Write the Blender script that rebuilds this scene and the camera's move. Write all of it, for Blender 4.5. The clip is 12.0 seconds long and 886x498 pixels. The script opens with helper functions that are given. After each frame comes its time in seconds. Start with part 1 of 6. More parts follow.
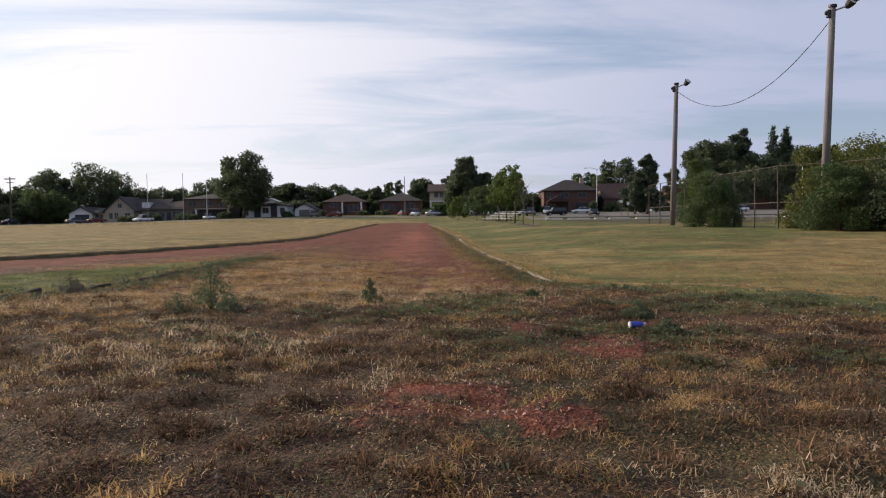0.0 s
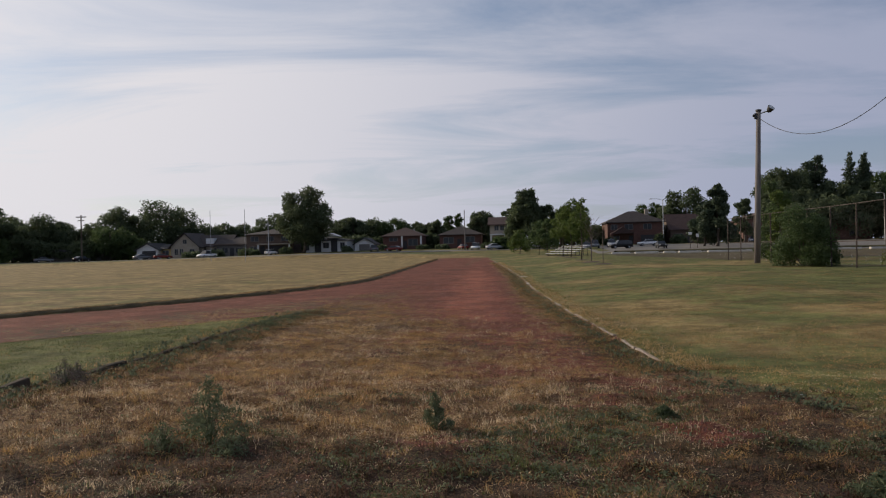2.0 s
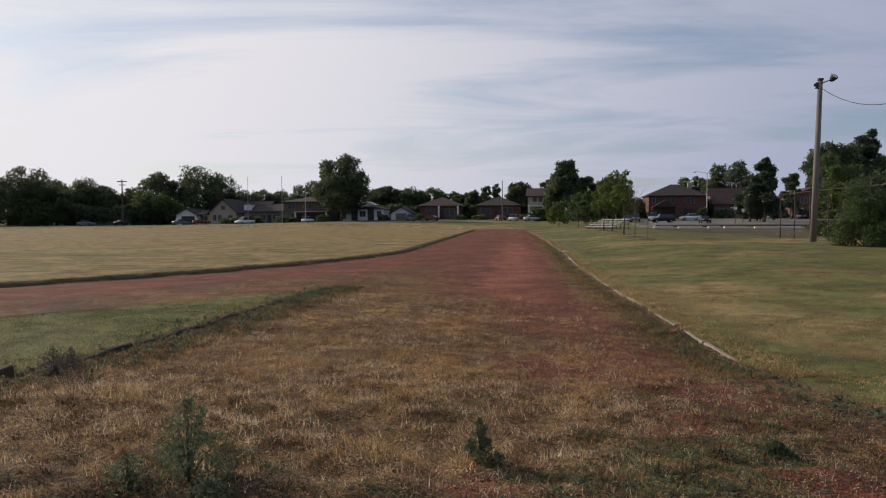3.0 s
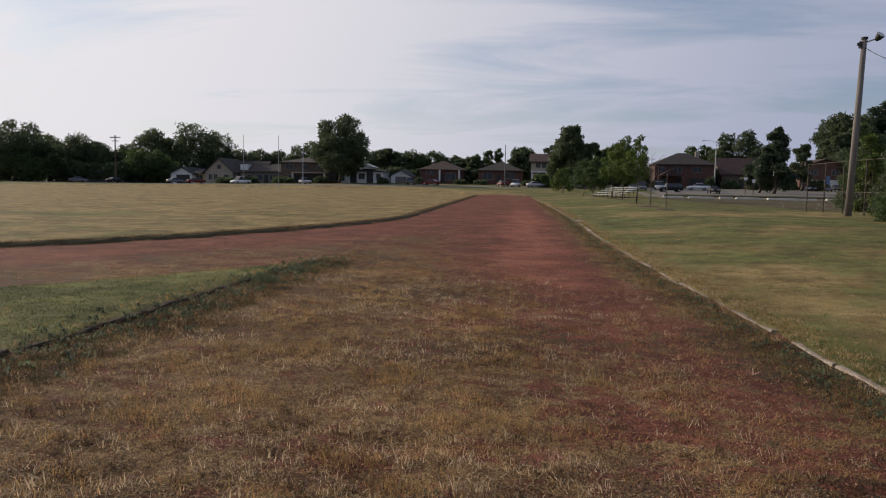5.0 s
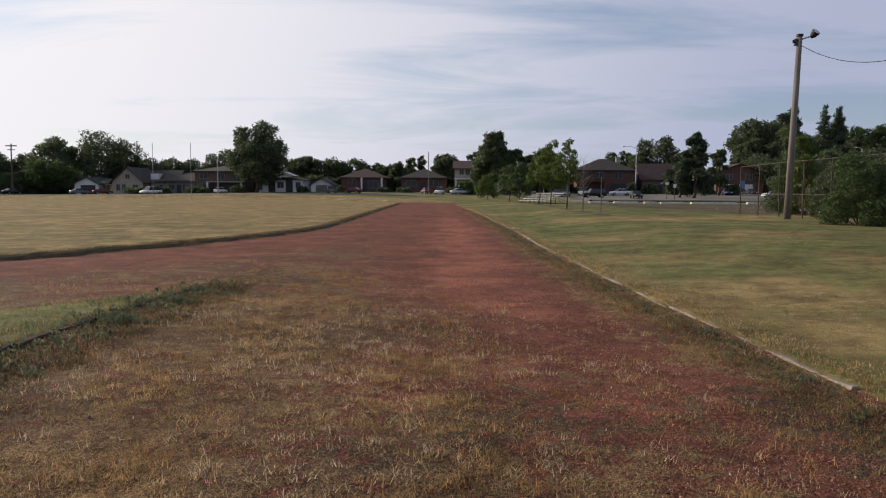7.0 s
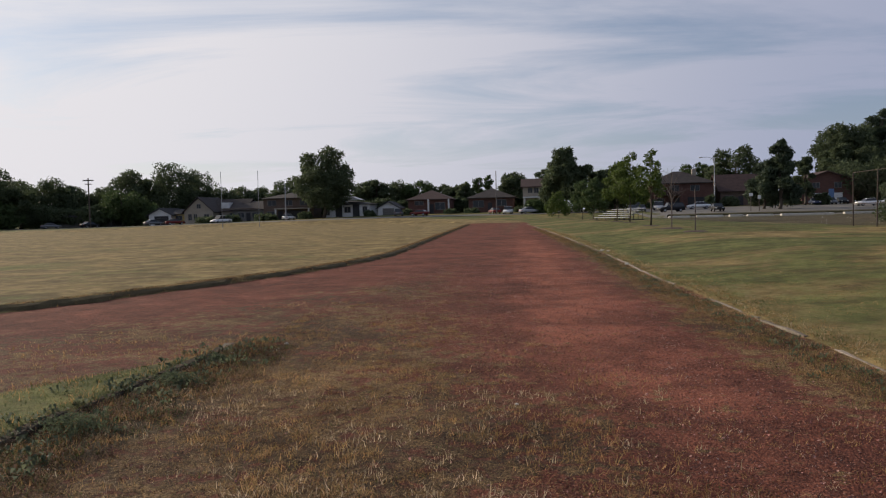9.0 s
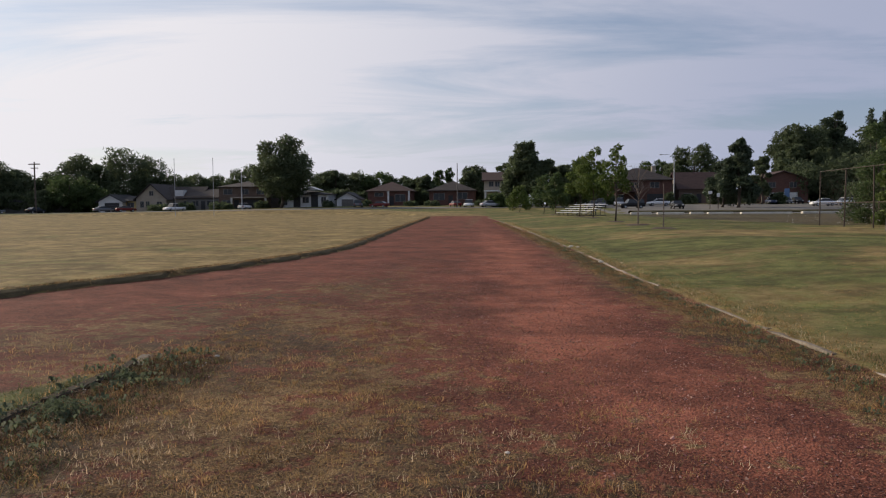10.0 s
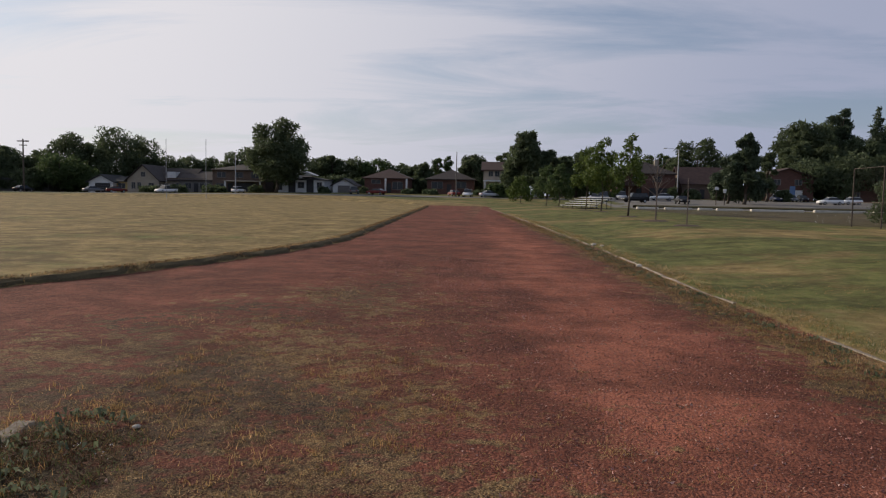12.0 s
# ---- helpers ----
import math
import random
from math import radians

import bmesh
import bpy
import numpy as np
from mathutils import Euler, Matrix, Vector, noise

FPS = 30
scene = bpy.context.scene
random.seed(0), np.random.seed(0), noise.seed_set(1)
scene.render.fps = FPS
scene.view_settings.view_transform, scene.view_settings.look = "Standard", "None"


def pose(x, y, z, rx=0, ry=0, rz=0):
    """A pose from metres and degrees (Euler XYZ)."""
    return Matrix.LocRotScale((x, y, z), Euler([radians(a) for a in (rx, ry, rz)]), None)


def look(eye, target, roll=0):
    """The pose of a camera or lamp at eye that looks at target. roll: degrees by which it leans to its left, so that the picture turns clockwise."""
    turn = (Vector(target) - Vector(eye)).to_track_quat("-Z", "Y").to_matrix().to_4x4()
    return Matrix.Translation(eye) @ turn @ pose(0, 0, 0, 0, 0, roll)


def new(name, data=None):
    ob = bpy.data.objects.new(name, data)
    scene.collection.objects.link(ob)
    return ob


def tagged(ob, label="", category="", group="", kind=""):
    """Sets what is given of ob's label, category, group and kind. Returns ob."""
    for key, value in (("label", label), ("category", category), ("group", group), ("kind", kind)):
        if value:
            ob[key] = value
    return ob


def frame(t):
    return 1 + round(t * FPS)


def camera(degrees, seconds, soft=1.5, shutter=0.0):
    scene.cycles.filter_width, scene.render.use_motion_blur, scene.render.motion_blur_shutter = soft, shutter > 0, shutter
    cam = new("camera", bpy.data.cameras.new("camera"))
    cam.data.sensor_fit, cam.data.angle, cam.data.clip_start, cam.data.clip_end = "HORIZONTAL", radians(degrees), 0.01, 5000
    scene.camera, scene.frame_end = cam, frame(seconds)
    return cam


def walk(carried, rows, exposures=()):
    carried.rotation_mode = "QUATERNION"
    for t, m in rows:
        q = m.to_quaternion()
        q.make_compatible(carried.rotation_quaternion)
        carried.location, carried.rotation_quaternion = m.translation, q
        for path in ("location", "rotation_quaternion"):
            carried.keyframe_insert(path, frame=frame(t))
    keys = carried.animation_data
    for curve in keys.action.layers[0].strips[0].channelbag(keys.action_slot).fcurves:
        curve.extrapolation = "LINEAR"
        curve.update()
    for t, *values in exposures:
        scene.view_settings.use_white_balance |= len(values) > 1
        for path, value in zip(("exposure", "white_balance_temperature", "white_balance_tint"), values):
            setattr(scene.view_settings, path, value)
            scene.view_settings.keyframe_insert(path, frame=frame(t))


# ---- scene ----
cam = camera(60.6, 12.0, soft=1.15)
PATH = [
    (0, (0.341, 0.297, 1.177), (0.310, 2.294, 1.088), -0.82),
    (0.5, (0.272, 0.820, 1.241), (0.168, 2.816, 1.170), -2.06),
    (1, (0.205, 1.419, 1.348), (0.029, 3.411, 1.345), -0.86),
    (1.5, (0.071, 2.067, 1.499), (-0.176, 4.052, 1.521), 0.71),
    (2, (0.046, 2.704, 1.616), (-0.140, 4.695, 1.613), -1.32),
    (2.5, (-0.056, 3.301, 1.689), (-0.334, 5.280, 1.632), -0.55),
    (4.5, (-0.595, 6.426, 1.701), (-0.863, 8.405, 1.585), 0.6),
    (5, (-0.806, 7.106, 1.647), (-1.083, 9.079, 1.473), 1.0),
    (5.5, (-0.887, 8.027, 1.612), (-1.085, 10.007, 1.413), 0.3),
    (6, (-1.043, 8.515, 1.609), (-1.282, 10.494, 1.448), 0.3),
    (6.5, (-1.123, 9.335, 1.558), (-1.145, 11.331, 1.441), 0.1),
    (7, (-1.234, 10.144, 1.531), (-1.311, 12.137, 1.381), 0.4),
    (9, (-1.787, 13.375, 1.573), (-2.041, 15.356, 1.478), -1.5),
    (9.5, (-1.94, 14.19, 1.539), (-2.155, 16.176, 1.448), -0.3),
    (10, (-2.051, 14.886, 1.533), (-2.198, 16.877, 1.417), -0.4),
    (10.5, (-2.206, 15.533, 1.526), (-2.338, 17.521, 1.347), -0.2),
    (11, (-2.387, 16.237, 1.562), (-2.566, 18.224, 1.433), 0.2),
    (11.5, (-2.515, 16.94, 1.554), (-2.711, 18.927, 1.441), 0.5),
    (12, (-2.651, 17.691, 1.541), (-2.784, 19.681, 1.396), 1.1),
]
walk(cam, [(t, look(eye, target, roll)) for t, eye, target, roll in PATH], [(0, 0.27), (0.5, 0.24), (1, 0.0), (1.5, -0.28), (2, -0.21), (2.5, -0.10), (5, -0.14), (6.5, 0.0), (7.2, 0.08), (9, -0.16), (10.5, 0.0), (11, -0.04), (12, -0.18)])

# ---------------------------------------------------------------- light
SUN_AZ = radians(62)      # to the left of +y
SUN_EL = radians(22)
sun_way = Vector((-math.sin(SUN_AZ) * math.cos(SUN_EL), math.cos(SUN_AZ) * math.cos(SUN_EL), math.sin(SUN_EL)))
sun = new("sun", bpy.data.lights.new("sun", "SUN"))
sun.data.energy, sun.data.angle, sun.data.color = 4.2, radians(1.0), (1.0, 0.86, 0.68)
sun.matrix_world = look((0, 0, 60), Vector((0, 0, 60)) - sun_way)

world = bpy.data.worlds.new("sky")
scene.world = world
world.use_nodes = True
wn, wl = world.node_tree.nodes, world.node_tree.links
wn.clear()


def wnode(kind, **sets):
    n = wn.new(kind)
    for k, v in sets.items():
        n.inputs[k].default_value = v
    return n


sky = wn.new("ShaderNodeTexSky")
sky.sky_type, sky.sun_disc = "NISHITA", False
sky.sun_elevation, sky.sun_rotation = SUN_EL, -SUN_AZ
sky.air_density, sky.dust_density, sky.ozone_density = 1.0, 1.0, 4.0
coord = wn.new("ShaderNodeTexCoord")
split = wn.new("ShaderNodeSeparateXYZ")
wl.new(coord.outputs["Generated"], split.inputs[0])


def wmath(op, a, b=None, clamp=False):
    n = wn.new("ShaderNodeMath")
    n.operation, n.use_clamp = op, clamp
    for i, v in enumerate((a, b)):
        if v is None:
            continue
        if hasattr(v, "links"):
            wl.new(v, n.inputs[i])
        else:
            n.inputs[i].default_value = v
    return n.outputs[0]


# a thin sheet of cirrus, laid out flat high above: direction divided by its height
up = wmath("MAXIMUM", split.outputs[2], 0.0)
den = wmath("ADD", up, 0.09)
cx, cy = wmath("DIVIDE", split.outputs[0], den), wmath("DIVIDE", split.outputs[1], den)
flat = wn.new("ShaderNodeCombineXYZ")
wl.new(cx, flat.inputs[0]), wl.new(cy, flat.inputs[1])
turned = wn.new("ShaderNodeMapping")
turned.inputs["Rotation"].default_value = (0, 0, radians(-14))
turned.inputs["Scale"].default_value = (0.5, 0.9, 1.0)
wl.new(flat.outputs[0], turned.inputs[0])
streak = wnode("ShaderNodeTexNoise", Scale=0.95, Detail=9.0, Roughness=0.62, Distortion=0.7)
broad = wnode("ShaderNodeTexNoise", Scale=0.42, Detail=3.0, Roughness=0.5, Distortion=0.3)
wl.new(turned.outputs[0], streak.inputs["Vector"])
wl.new(turned.outputs[0], broad.inputs["Vector"])
both = wmath("ADD", wmath("MULTIPLY", streak.outputs[0], 0.5), wmath("MULTIPLY", broad.outputs[0], 0.6))
veil_cover = wn.new("ShaderNodeMapRange")
veil_cover.interpolation_type = "SMOOTHSTEP"
veil_cover.inputs[1].default_value, veil_cover.inputs[2].default_value = 0.42, 0.64
wl.new(both, veil_cover.inputs[0])
# thicker towards the horizon
low = wn.new("ShaderNodeMapRange")
low.inputs[1].default_value, low.inputs[2].default_value = 0.0, 0.30
low.inputs[3].default_value, low.inputs[4].default_value = 0.70, 0.0
wl.new(up, low.inputs[0])
thick = wmath("ADD", wmath("ADD", wmath("MULTIPLY", veil_cover.outputs[0], 0.82), 0.06), low.outputs[0], True)
# veil colour is brighter towards the sun
dot = wn.new("ShaderNodeVectorMath")
dot.operation = "DOT_PRODUCT"
dot.inputs[1].default_value = sun_way
wl.new(coord.outputs["Generated"], dot.inputs[0])
glow = wn.new("ShaderNodeMapRange")
glow.interpolation_type = "SMOOTHSTEP"
glow.inputs[1].default_value, glow.inputs[2].default_value = 0.1, 1.0
wl.new(dot.outputs["Value"], glow.inputs[0])
veil = wn.new("ShaderNodeMix")
veil.data_type = "RGBA"
veil.inputs["A"].default_value, veil.inputs["B"].default_value = (4.2, 4.6, 6.1, 1), (9.6, 9.3, 9.6, 1)
wl.new(glow.outputs[0], veil.inputs["Factor"])
mixed = wn.new("ShaderNodeMix")
mixed.data_type = "RGBA"
wl.new(thick, mixed.inputs["Factor"])
wl.new(sky.outputs[0], mixed.inputs["A"]), wl.new(veil.outputs["Result"], mixed.inputs["B"])
back = wnode("ShaderNodeBackground", Strength=0.095)
wl.new(mixed.outputs["Result"], back.inputs[0])
wl.new(back.outputs[0], wn.new("ShaderNodeOutputWorld").inputs[0])


# ---------------------------------------------------------------- materials
def material(name, colours, rough=0.8, metal=0.0, scale=2.0, fine=30.0, bump=0.2, spread=0.0, island=False, stretch=(1, 1, 1), spec=0.4, through_light=0.0, depth=0.02):
    """Two or three colours mixed by a broad and a fine noise, with a bump; spread varies the value from piece to piece."""
    m = bpy.data.materials.new(name)
    m.use_nodes = True
    n, l = m.node_tree.nodes, m.node_tree.links
    shade = n["Principled BSDF"]
    shade.inputs["Roughness"].default_value, shade.inputs["Metallic"].default_value = rough, metal
    shade.inputs["Specular IOR Level"].default_value = spec
    geo = n.new("ShaderNodeTexCoord")
    mapping = n.new("ShaderNodeMapping")
    mapping.inputs["Scale"].default_value = stretch
    l.new(geo.outputs["Object"], mapping.inputs[0])
    big, small = n.new("ShaderNodeTexNoise"), n.new("ShaderNodeTexNoise")
    big.inputs["Scale"].default_value, small.inputs["Scale"].default_value = scale, fine
    big.inputs["Detail"].default_value, small.inputs["Detail"].default_value = 4, 3
    l.new(mapping.outputs[0], big.inputs["Vector"]), l.new(mapping.outputs[0], small.inputs["Vector"])
    add = n.new("ShaderNodeMath")
    add.operation = "MULTIPLY_ADD"
    add.inputs[1].default_value = 0.45
    l.new(small.outputs[0], add.inputs[0])
    half = n.new("ShaderNodeMath")
    half.operation = "MULTIPLY"
    half.inputs[1].default_value = 0.55
    l.new(big.outputs[0], half.inputs[0]), l.new(half.outputs[0], add.inputs[2])
    ramp = n.new("ShaderNodeValToRGB")
    ramp.color_ramp.elements[0].position, ramp.color_ramp.elements[1].position = 0.34, 0.66
    if len(colours) == 3:
        ramp.color_ramp.elements.new(0.5)
    for e, c in zip(ramp.color_ramp.elements, colours):
        e.color = (*c, 1)
    l.new(add.outputs[0], ramp.inputs[0])
    out = ramp.outputs[0]
    if spread:
        hue = n.new("ShaderNodeHueSaturation")
        rnd = n.new("ShaderNodeNewGeometry").outputs["Random Per Island"] if island else n.new("ShaderNodeObjectInfo").outputs["Random"]
        span = n.new("ShaderNodeMapRange")
        span.inputs[3].default_value, span.inputs[4].default_value = 1 - spread, 1 + spread
        l.new(rnd, span.inputs[0]), l.new(span.outputs[0], hue.inputs["Value"])
        span2 = n.new("ShaderNodeMapRange")
        span2.inputs[3].default_value, span2.inputs[4].default_value = 0.5 + 0.05 * spread, 0.5 - 0.05 * spread
        l.new(rnd, span2.inputs[0]), l.new(span2.outputs[0], hue.inputs["Hue"])
        l.new(out, hue.inputs["Color"])
        out = hue.outputs[0]
    l.new(out, shade.inputs["Base Color"])
    if bump:
        b = n.new("ShaderNodeBump")
        b.inputs["Strength"].default_value, b.inputs["Distance"].default_value = bump, depth
        l.new(add.outputs[0], b.inputs["Height"]), l.new(b.outputs[0], shade.inputs["Normal"])
    if through_light:
        leaf = n.new("ShaderNodeBsdfTranslucent")
        l.new(out, leaf.inputs["Color"])
        mix = n.new("ShaderNodeMixShader")
        mix.inputs[0].default_value = through_light
        l.new(shade.outputs[0], mix.inputs[1]), l.new(leaf.outputs[0], mix.inputs[2])
        l.new(mix.outputs[0], n["Material Output"].inputs["Surface"])
    return m


def leafage(name, a, b, light=0.3):
    return material(name, (a, b), rough=0.6, scale=0.5, fine=3, bump=0, spread=0.22, island=True, through_light=light, spec=0.2)


M = dict(
    leaf=leafage("leaf_dark", (0.070, 0.092, 0.050), (0.110, 0.138, 0.070), 0.46),
    leaf_mid=leafage("leaf_mid", (0.056, 0.088, 0.034), (0.095, 0.132, 0.050), 0.44),
    leaf_light=leafage("leaf_light", (0.070, 0.105, 0.026), (0.12, 0.16, 0.04), 0.35),
    needle=leafage("needle", (0.050, 0.070, 0.046), (0.078, 0.104, 0.058), 0.32),
    vine=leafage("vine_leaf", (0.095, 0.11, 0.028), (0.155, 0.158, 0.045), 0.35),
    bark=material("bark", ((0.05, 0.038, 0.028), (0.12, 0.095, 0.07)), scale=4, fine=25, bump=0.6, stretch=(3, 3, 0.6)),
    dead=material("dead_twig", ((0.10, 0.075, 0.06), (0.18, 0.14, 0.12)), scale=4, fine=25, bump=0.3),
    pole=material("weathered_pole", ((0.095, 0.082, 0.075), (0.165, 0.145, 0.132), (0.245, 0.222, 0.205)), scale=1.5, fine=26, bump=0.5, stretch=(6, 6, 0.35), rough=0.85),
    concrete=material("concrete", ((0.44, 0.40, 0.34), (0.64, 0.59, 0.51)), scale=2.5, fine=40, bump=0.4, spread=0.12),
    timber=material("old_kerb", ((0.095, 0.072, 0.052), (0.215, 0.172, 0.13), (0.37, 0.315, 0.26)), scale=1.3, fine=30, bump=0.6, spread=0.15),
    mosskerb=material("dark_kerb", ((0.035, 0.028, 0.02), (0.085, 0.068, 0.048)), scale=2.2, fine=30, bump=0.8, spread=0.15, rough=0.95, spec=0.1),
    asphalt=material("asphalt", ((0.115, 0.104, 0.09), (0.19, 0.172, 0.148)), scale=0.3, fine=20, bump=0.15),
    iron=material("rusty_pipe", ((0.045, 0.034, 0.028), (0.095, 0.07, 0.056)), rough=0.7, metal=0.3, scale=3, fine=30, bump=0.3),
    galv=material("galvanised", ((0.30, 0.31, 0.32), (0.45, 0.46, 0.47)), rough=0.45, metal=0.7, scale=3, fine=30, bump=0.1),
    alu=material("aluminium", ((0.55, 0.56, 0.57), (0.70, 0.70, 0.70)), rough=0.4, metal=0.5, scale=3, fine=30, bump=0.1),
    white=material("white_paint", ((0.54, 0.54, 0.54), (0.70, 0.70, 0.69)), rough=0.6, scale=1.0, fine=12, bump=0.05),
    cream=material("cream_render", ((0.27, 0.23, 0.18), (0.36, 0.315, 0.255)), scale=1.0, fine=12, bump=0.1),
    yellow=material("yellow_siding", ((0.42, 0.31, 0.12), (0.54, 0.42, 0.18)), scale=1.0, fine=12, bump=0.1),
    brick=material("red_brick", ((0.072, 0.034, 0.026), (0.13, 0.062, 0.047)), scale=1.2, fine=9, bump=0.3, stretch=(1, 1, 2.6)),
    brick_b=material("brown_brick", ((0.085, 0.058, 0.044), (0.15, 0.105, 0.08)), scale=1.2, fine=9, bump=0.3, stretch=(1, 1, 2.6)),
    grey_wall=material("grey_siding", ((0.12, 0.112, 0.105), (0.18, 0.17, 0.16)), scale=1.2, fine=9, bump=0.2, stretch=(1, 1, 4)),
    roof=material("brown_shingle", ((0.028, 0.022, 0.020), (0.060, 0.047, 0.042)), scale=1.5, fine=11, bump=0.4),
    roof_red=material("red_shingle", ((0.042, 0.024, 0.020), (0.076, 0.043, 0.036)), scale=1.5, fine=11, bump=0.4),
    roof_grey=material("grey_shingle", ((0.032, 0.031, 0.031), (0.062, 0.060, 0.060)), scale=1.5, fine=11, bump=0.4),
    trim=material("window_trim", ((0.17, 0.155, 0.14), (0.27, 0.25, 0.23)), rough=0.6, scale=1.0, fine=12, bump=0.05),
    dark=material("dark_fitting", ((0.015, 0.015, 0.017), (0.035, 0.035, 0.038)), rough=0.5, bump=0.05),
    glass=material("window_glass", ((0.02, 0.025, 0.03), (0.05, 0.055, 0.06)), rough=0.25, bump=0, spec=0.35),
    tyre=material("tyre", ((0.012, 0.012, 0.012), (0.03, 0.03, 0.03)), rough=0.9, bump=0.1),
    lens=material("lamp_lens", ((0.5, 0.5, 0.48), (0.65, 0.65, 0.62)), rough=0.2, bump=0),
    blue=material("blue_plastic", ((0.02, 0.045, 0.30), (0.045, 0.09, 0.42)), rough=0.35, scale=8, fine=60, bump=0.1),
    paper=material("dull_paper", ((0.5, 0.5, 0.5), (0.68, 0.67, 0.65)), scale=8, fine=60, bump=0.2),
    mulch=material("mulch", ((0.04, 0.025, 0.018), (0.11, 0.07, 0.05)), scale=6, fine=40, bump=0.8),
    stone=material("gravel", ((0.16, 0.075, 0.055), (0.29, 0.14, 0.105), (0.46, 0.33, 0.27)), scale=3, fine=60, bump=0.3, spread=0.45, island=True),
    straw=material("straw", ((0.21, 0.125, 0.050), (0.41, 0.262, 0.108), (0.62, 0.425, 0.20)), scale=1.1, fine=13, bump=0, spread=0.35, island=True, through_light=0.5, spec=0.2),
    straw_pale=material("pale_straw", ((0.46, 0.34, 0.20), (0.74, 0.60, 0.41)), scale=1.1, fine=13, bump=0, spread=0.3, island=True, through_light=0.5, spec=0.2),
    thatch=material("thatch", ((0.050, 0.031, 0.019), (0.145, 0.086, 0.045), (0.34, 0.222, 0.118)), scale=1.1, fine=13, bump=0, spread=0.55, island=True, through_light=0.2, spec=0.2),
    blade=material("green_blade", ((0.075, 0.098, 0.032), (0.165, 0.185, 0.066)), scale=0.8, fine=9, bump=0, spread=0.3, island=True, through_light=0.3, spec=0.25),
    herb=material("herb_leaf", ((0.085, 0.108, 0.060), (0.155, 0.178, 0.100)), scale=0.9, fine=9, bump=0, spread=0.3, island=True, through_light=0.4, spec=0.25),
)
PAINT = {}


def paint(name, c, rough=0.45):
    if name not in PAINT:
        PAINT[name] = material("paint_" + name, (c, tuple(min(1, v * 1.15) for v in c)), rough=rough, scale=0.8, fine=6, bump=0, spec=0.3)
    return PAINT[name]


# ---------------------------------------------------------------- plan
KERB_Y = [-40, 2, 6.2, 9, 12.6, 17, 19, 22, 25, 28, 31.5, 41, 56, 75, 103]
KERB_X = [6.5, 5.4, 3.8, 2.85, 2.03, 1.68, 1.51, 1.26, 1.08, 0.92, 0.72, 0.42, -0.35, -1.45, -3.30]
R_IN, WIDE = 36.5, 7.3
SLOPE = -0.048
P0, P1 = np.array((-7.35, 44.0)), np.array((-10.3, 106.0))
side = np.array((1.0, -SLOPE)) / math.hypot(1, SLOPE)
C0, C1 = P0 - R_IN * side, P1 - R_IN * side
LEFT_KERB_X, LEFT_KERB_END = -5.6, 22.3


def smooth(a, b, v):
    t = np.clip((np.asarray(v, float) - a) / (b - a), 0, 1)
    return t * t * (3 - 2 * t)


def kerb_x(y):
    return np.interp(y, KERB_Y, KERB_X)


def from_middle(x, y):
    """The distance from the middle line of the oval."""
    ab = C1 - C0
    t = np.clip(((x - C0[0]) * ab[0] + (y - C0[1]) * ab[1]) / (ab @ ab), 0, 1)
    return np.hypot(x - C0[0] - t * ab[0], y - C0[1] - t * ab[1])


def wob(x, y, s, seed=0.0):
    """A cheap smooth wobble between about -1 and 1."""
    x, y = np.asarray(x, float), np.asarray(y, float)
    return (np.sin(x / s + 1.3 * np.sin(y / s * 0.7 + seed)) + np.sin(y / s * 1.1 - 1.1 * np.sin(x / s * 0.8 + 2 * seed) + seed) + 0.6 * np.sin((x + y) / s * 1.9 + 3 * seed)) / 2.6


def zones(x, y):
    """Shares of infield, track (with the run-up), left lawn and right lawn at each place."""
    x, y = np.asarray(x, float), np.asarray(y, float)
    d = from_middle(x, y)
    infield = 1 - smooth(R_IN - 0.12, R_IN + 0.12, d)
    soft = 0.1 + 1.0 * (1 - smooth(10, 13.2, y))
    right = np.where(y < 104, np.clip((x - kerb_x(y) + soft) / (2 * soft), 0, 1), smooth(-0.15, 0.15, d - R_IN - WIDE))
    left = smooth(-0.1, 0.1, LEFT_KERB_X - x) * smooth(-0.3, 0.3, d - R_IN - WIDE + 0.4) * (1 - smooth(40, 42, y))
    left = np.where(x < -25, smooth(-0.15, 0.15, d - R_IN - WIDE) * (y < 60), left)
    track = np.clip(1 - infield - right - left, 0, 1) * (1 - smooth(107, 117, y))
    return infield, track, left, right


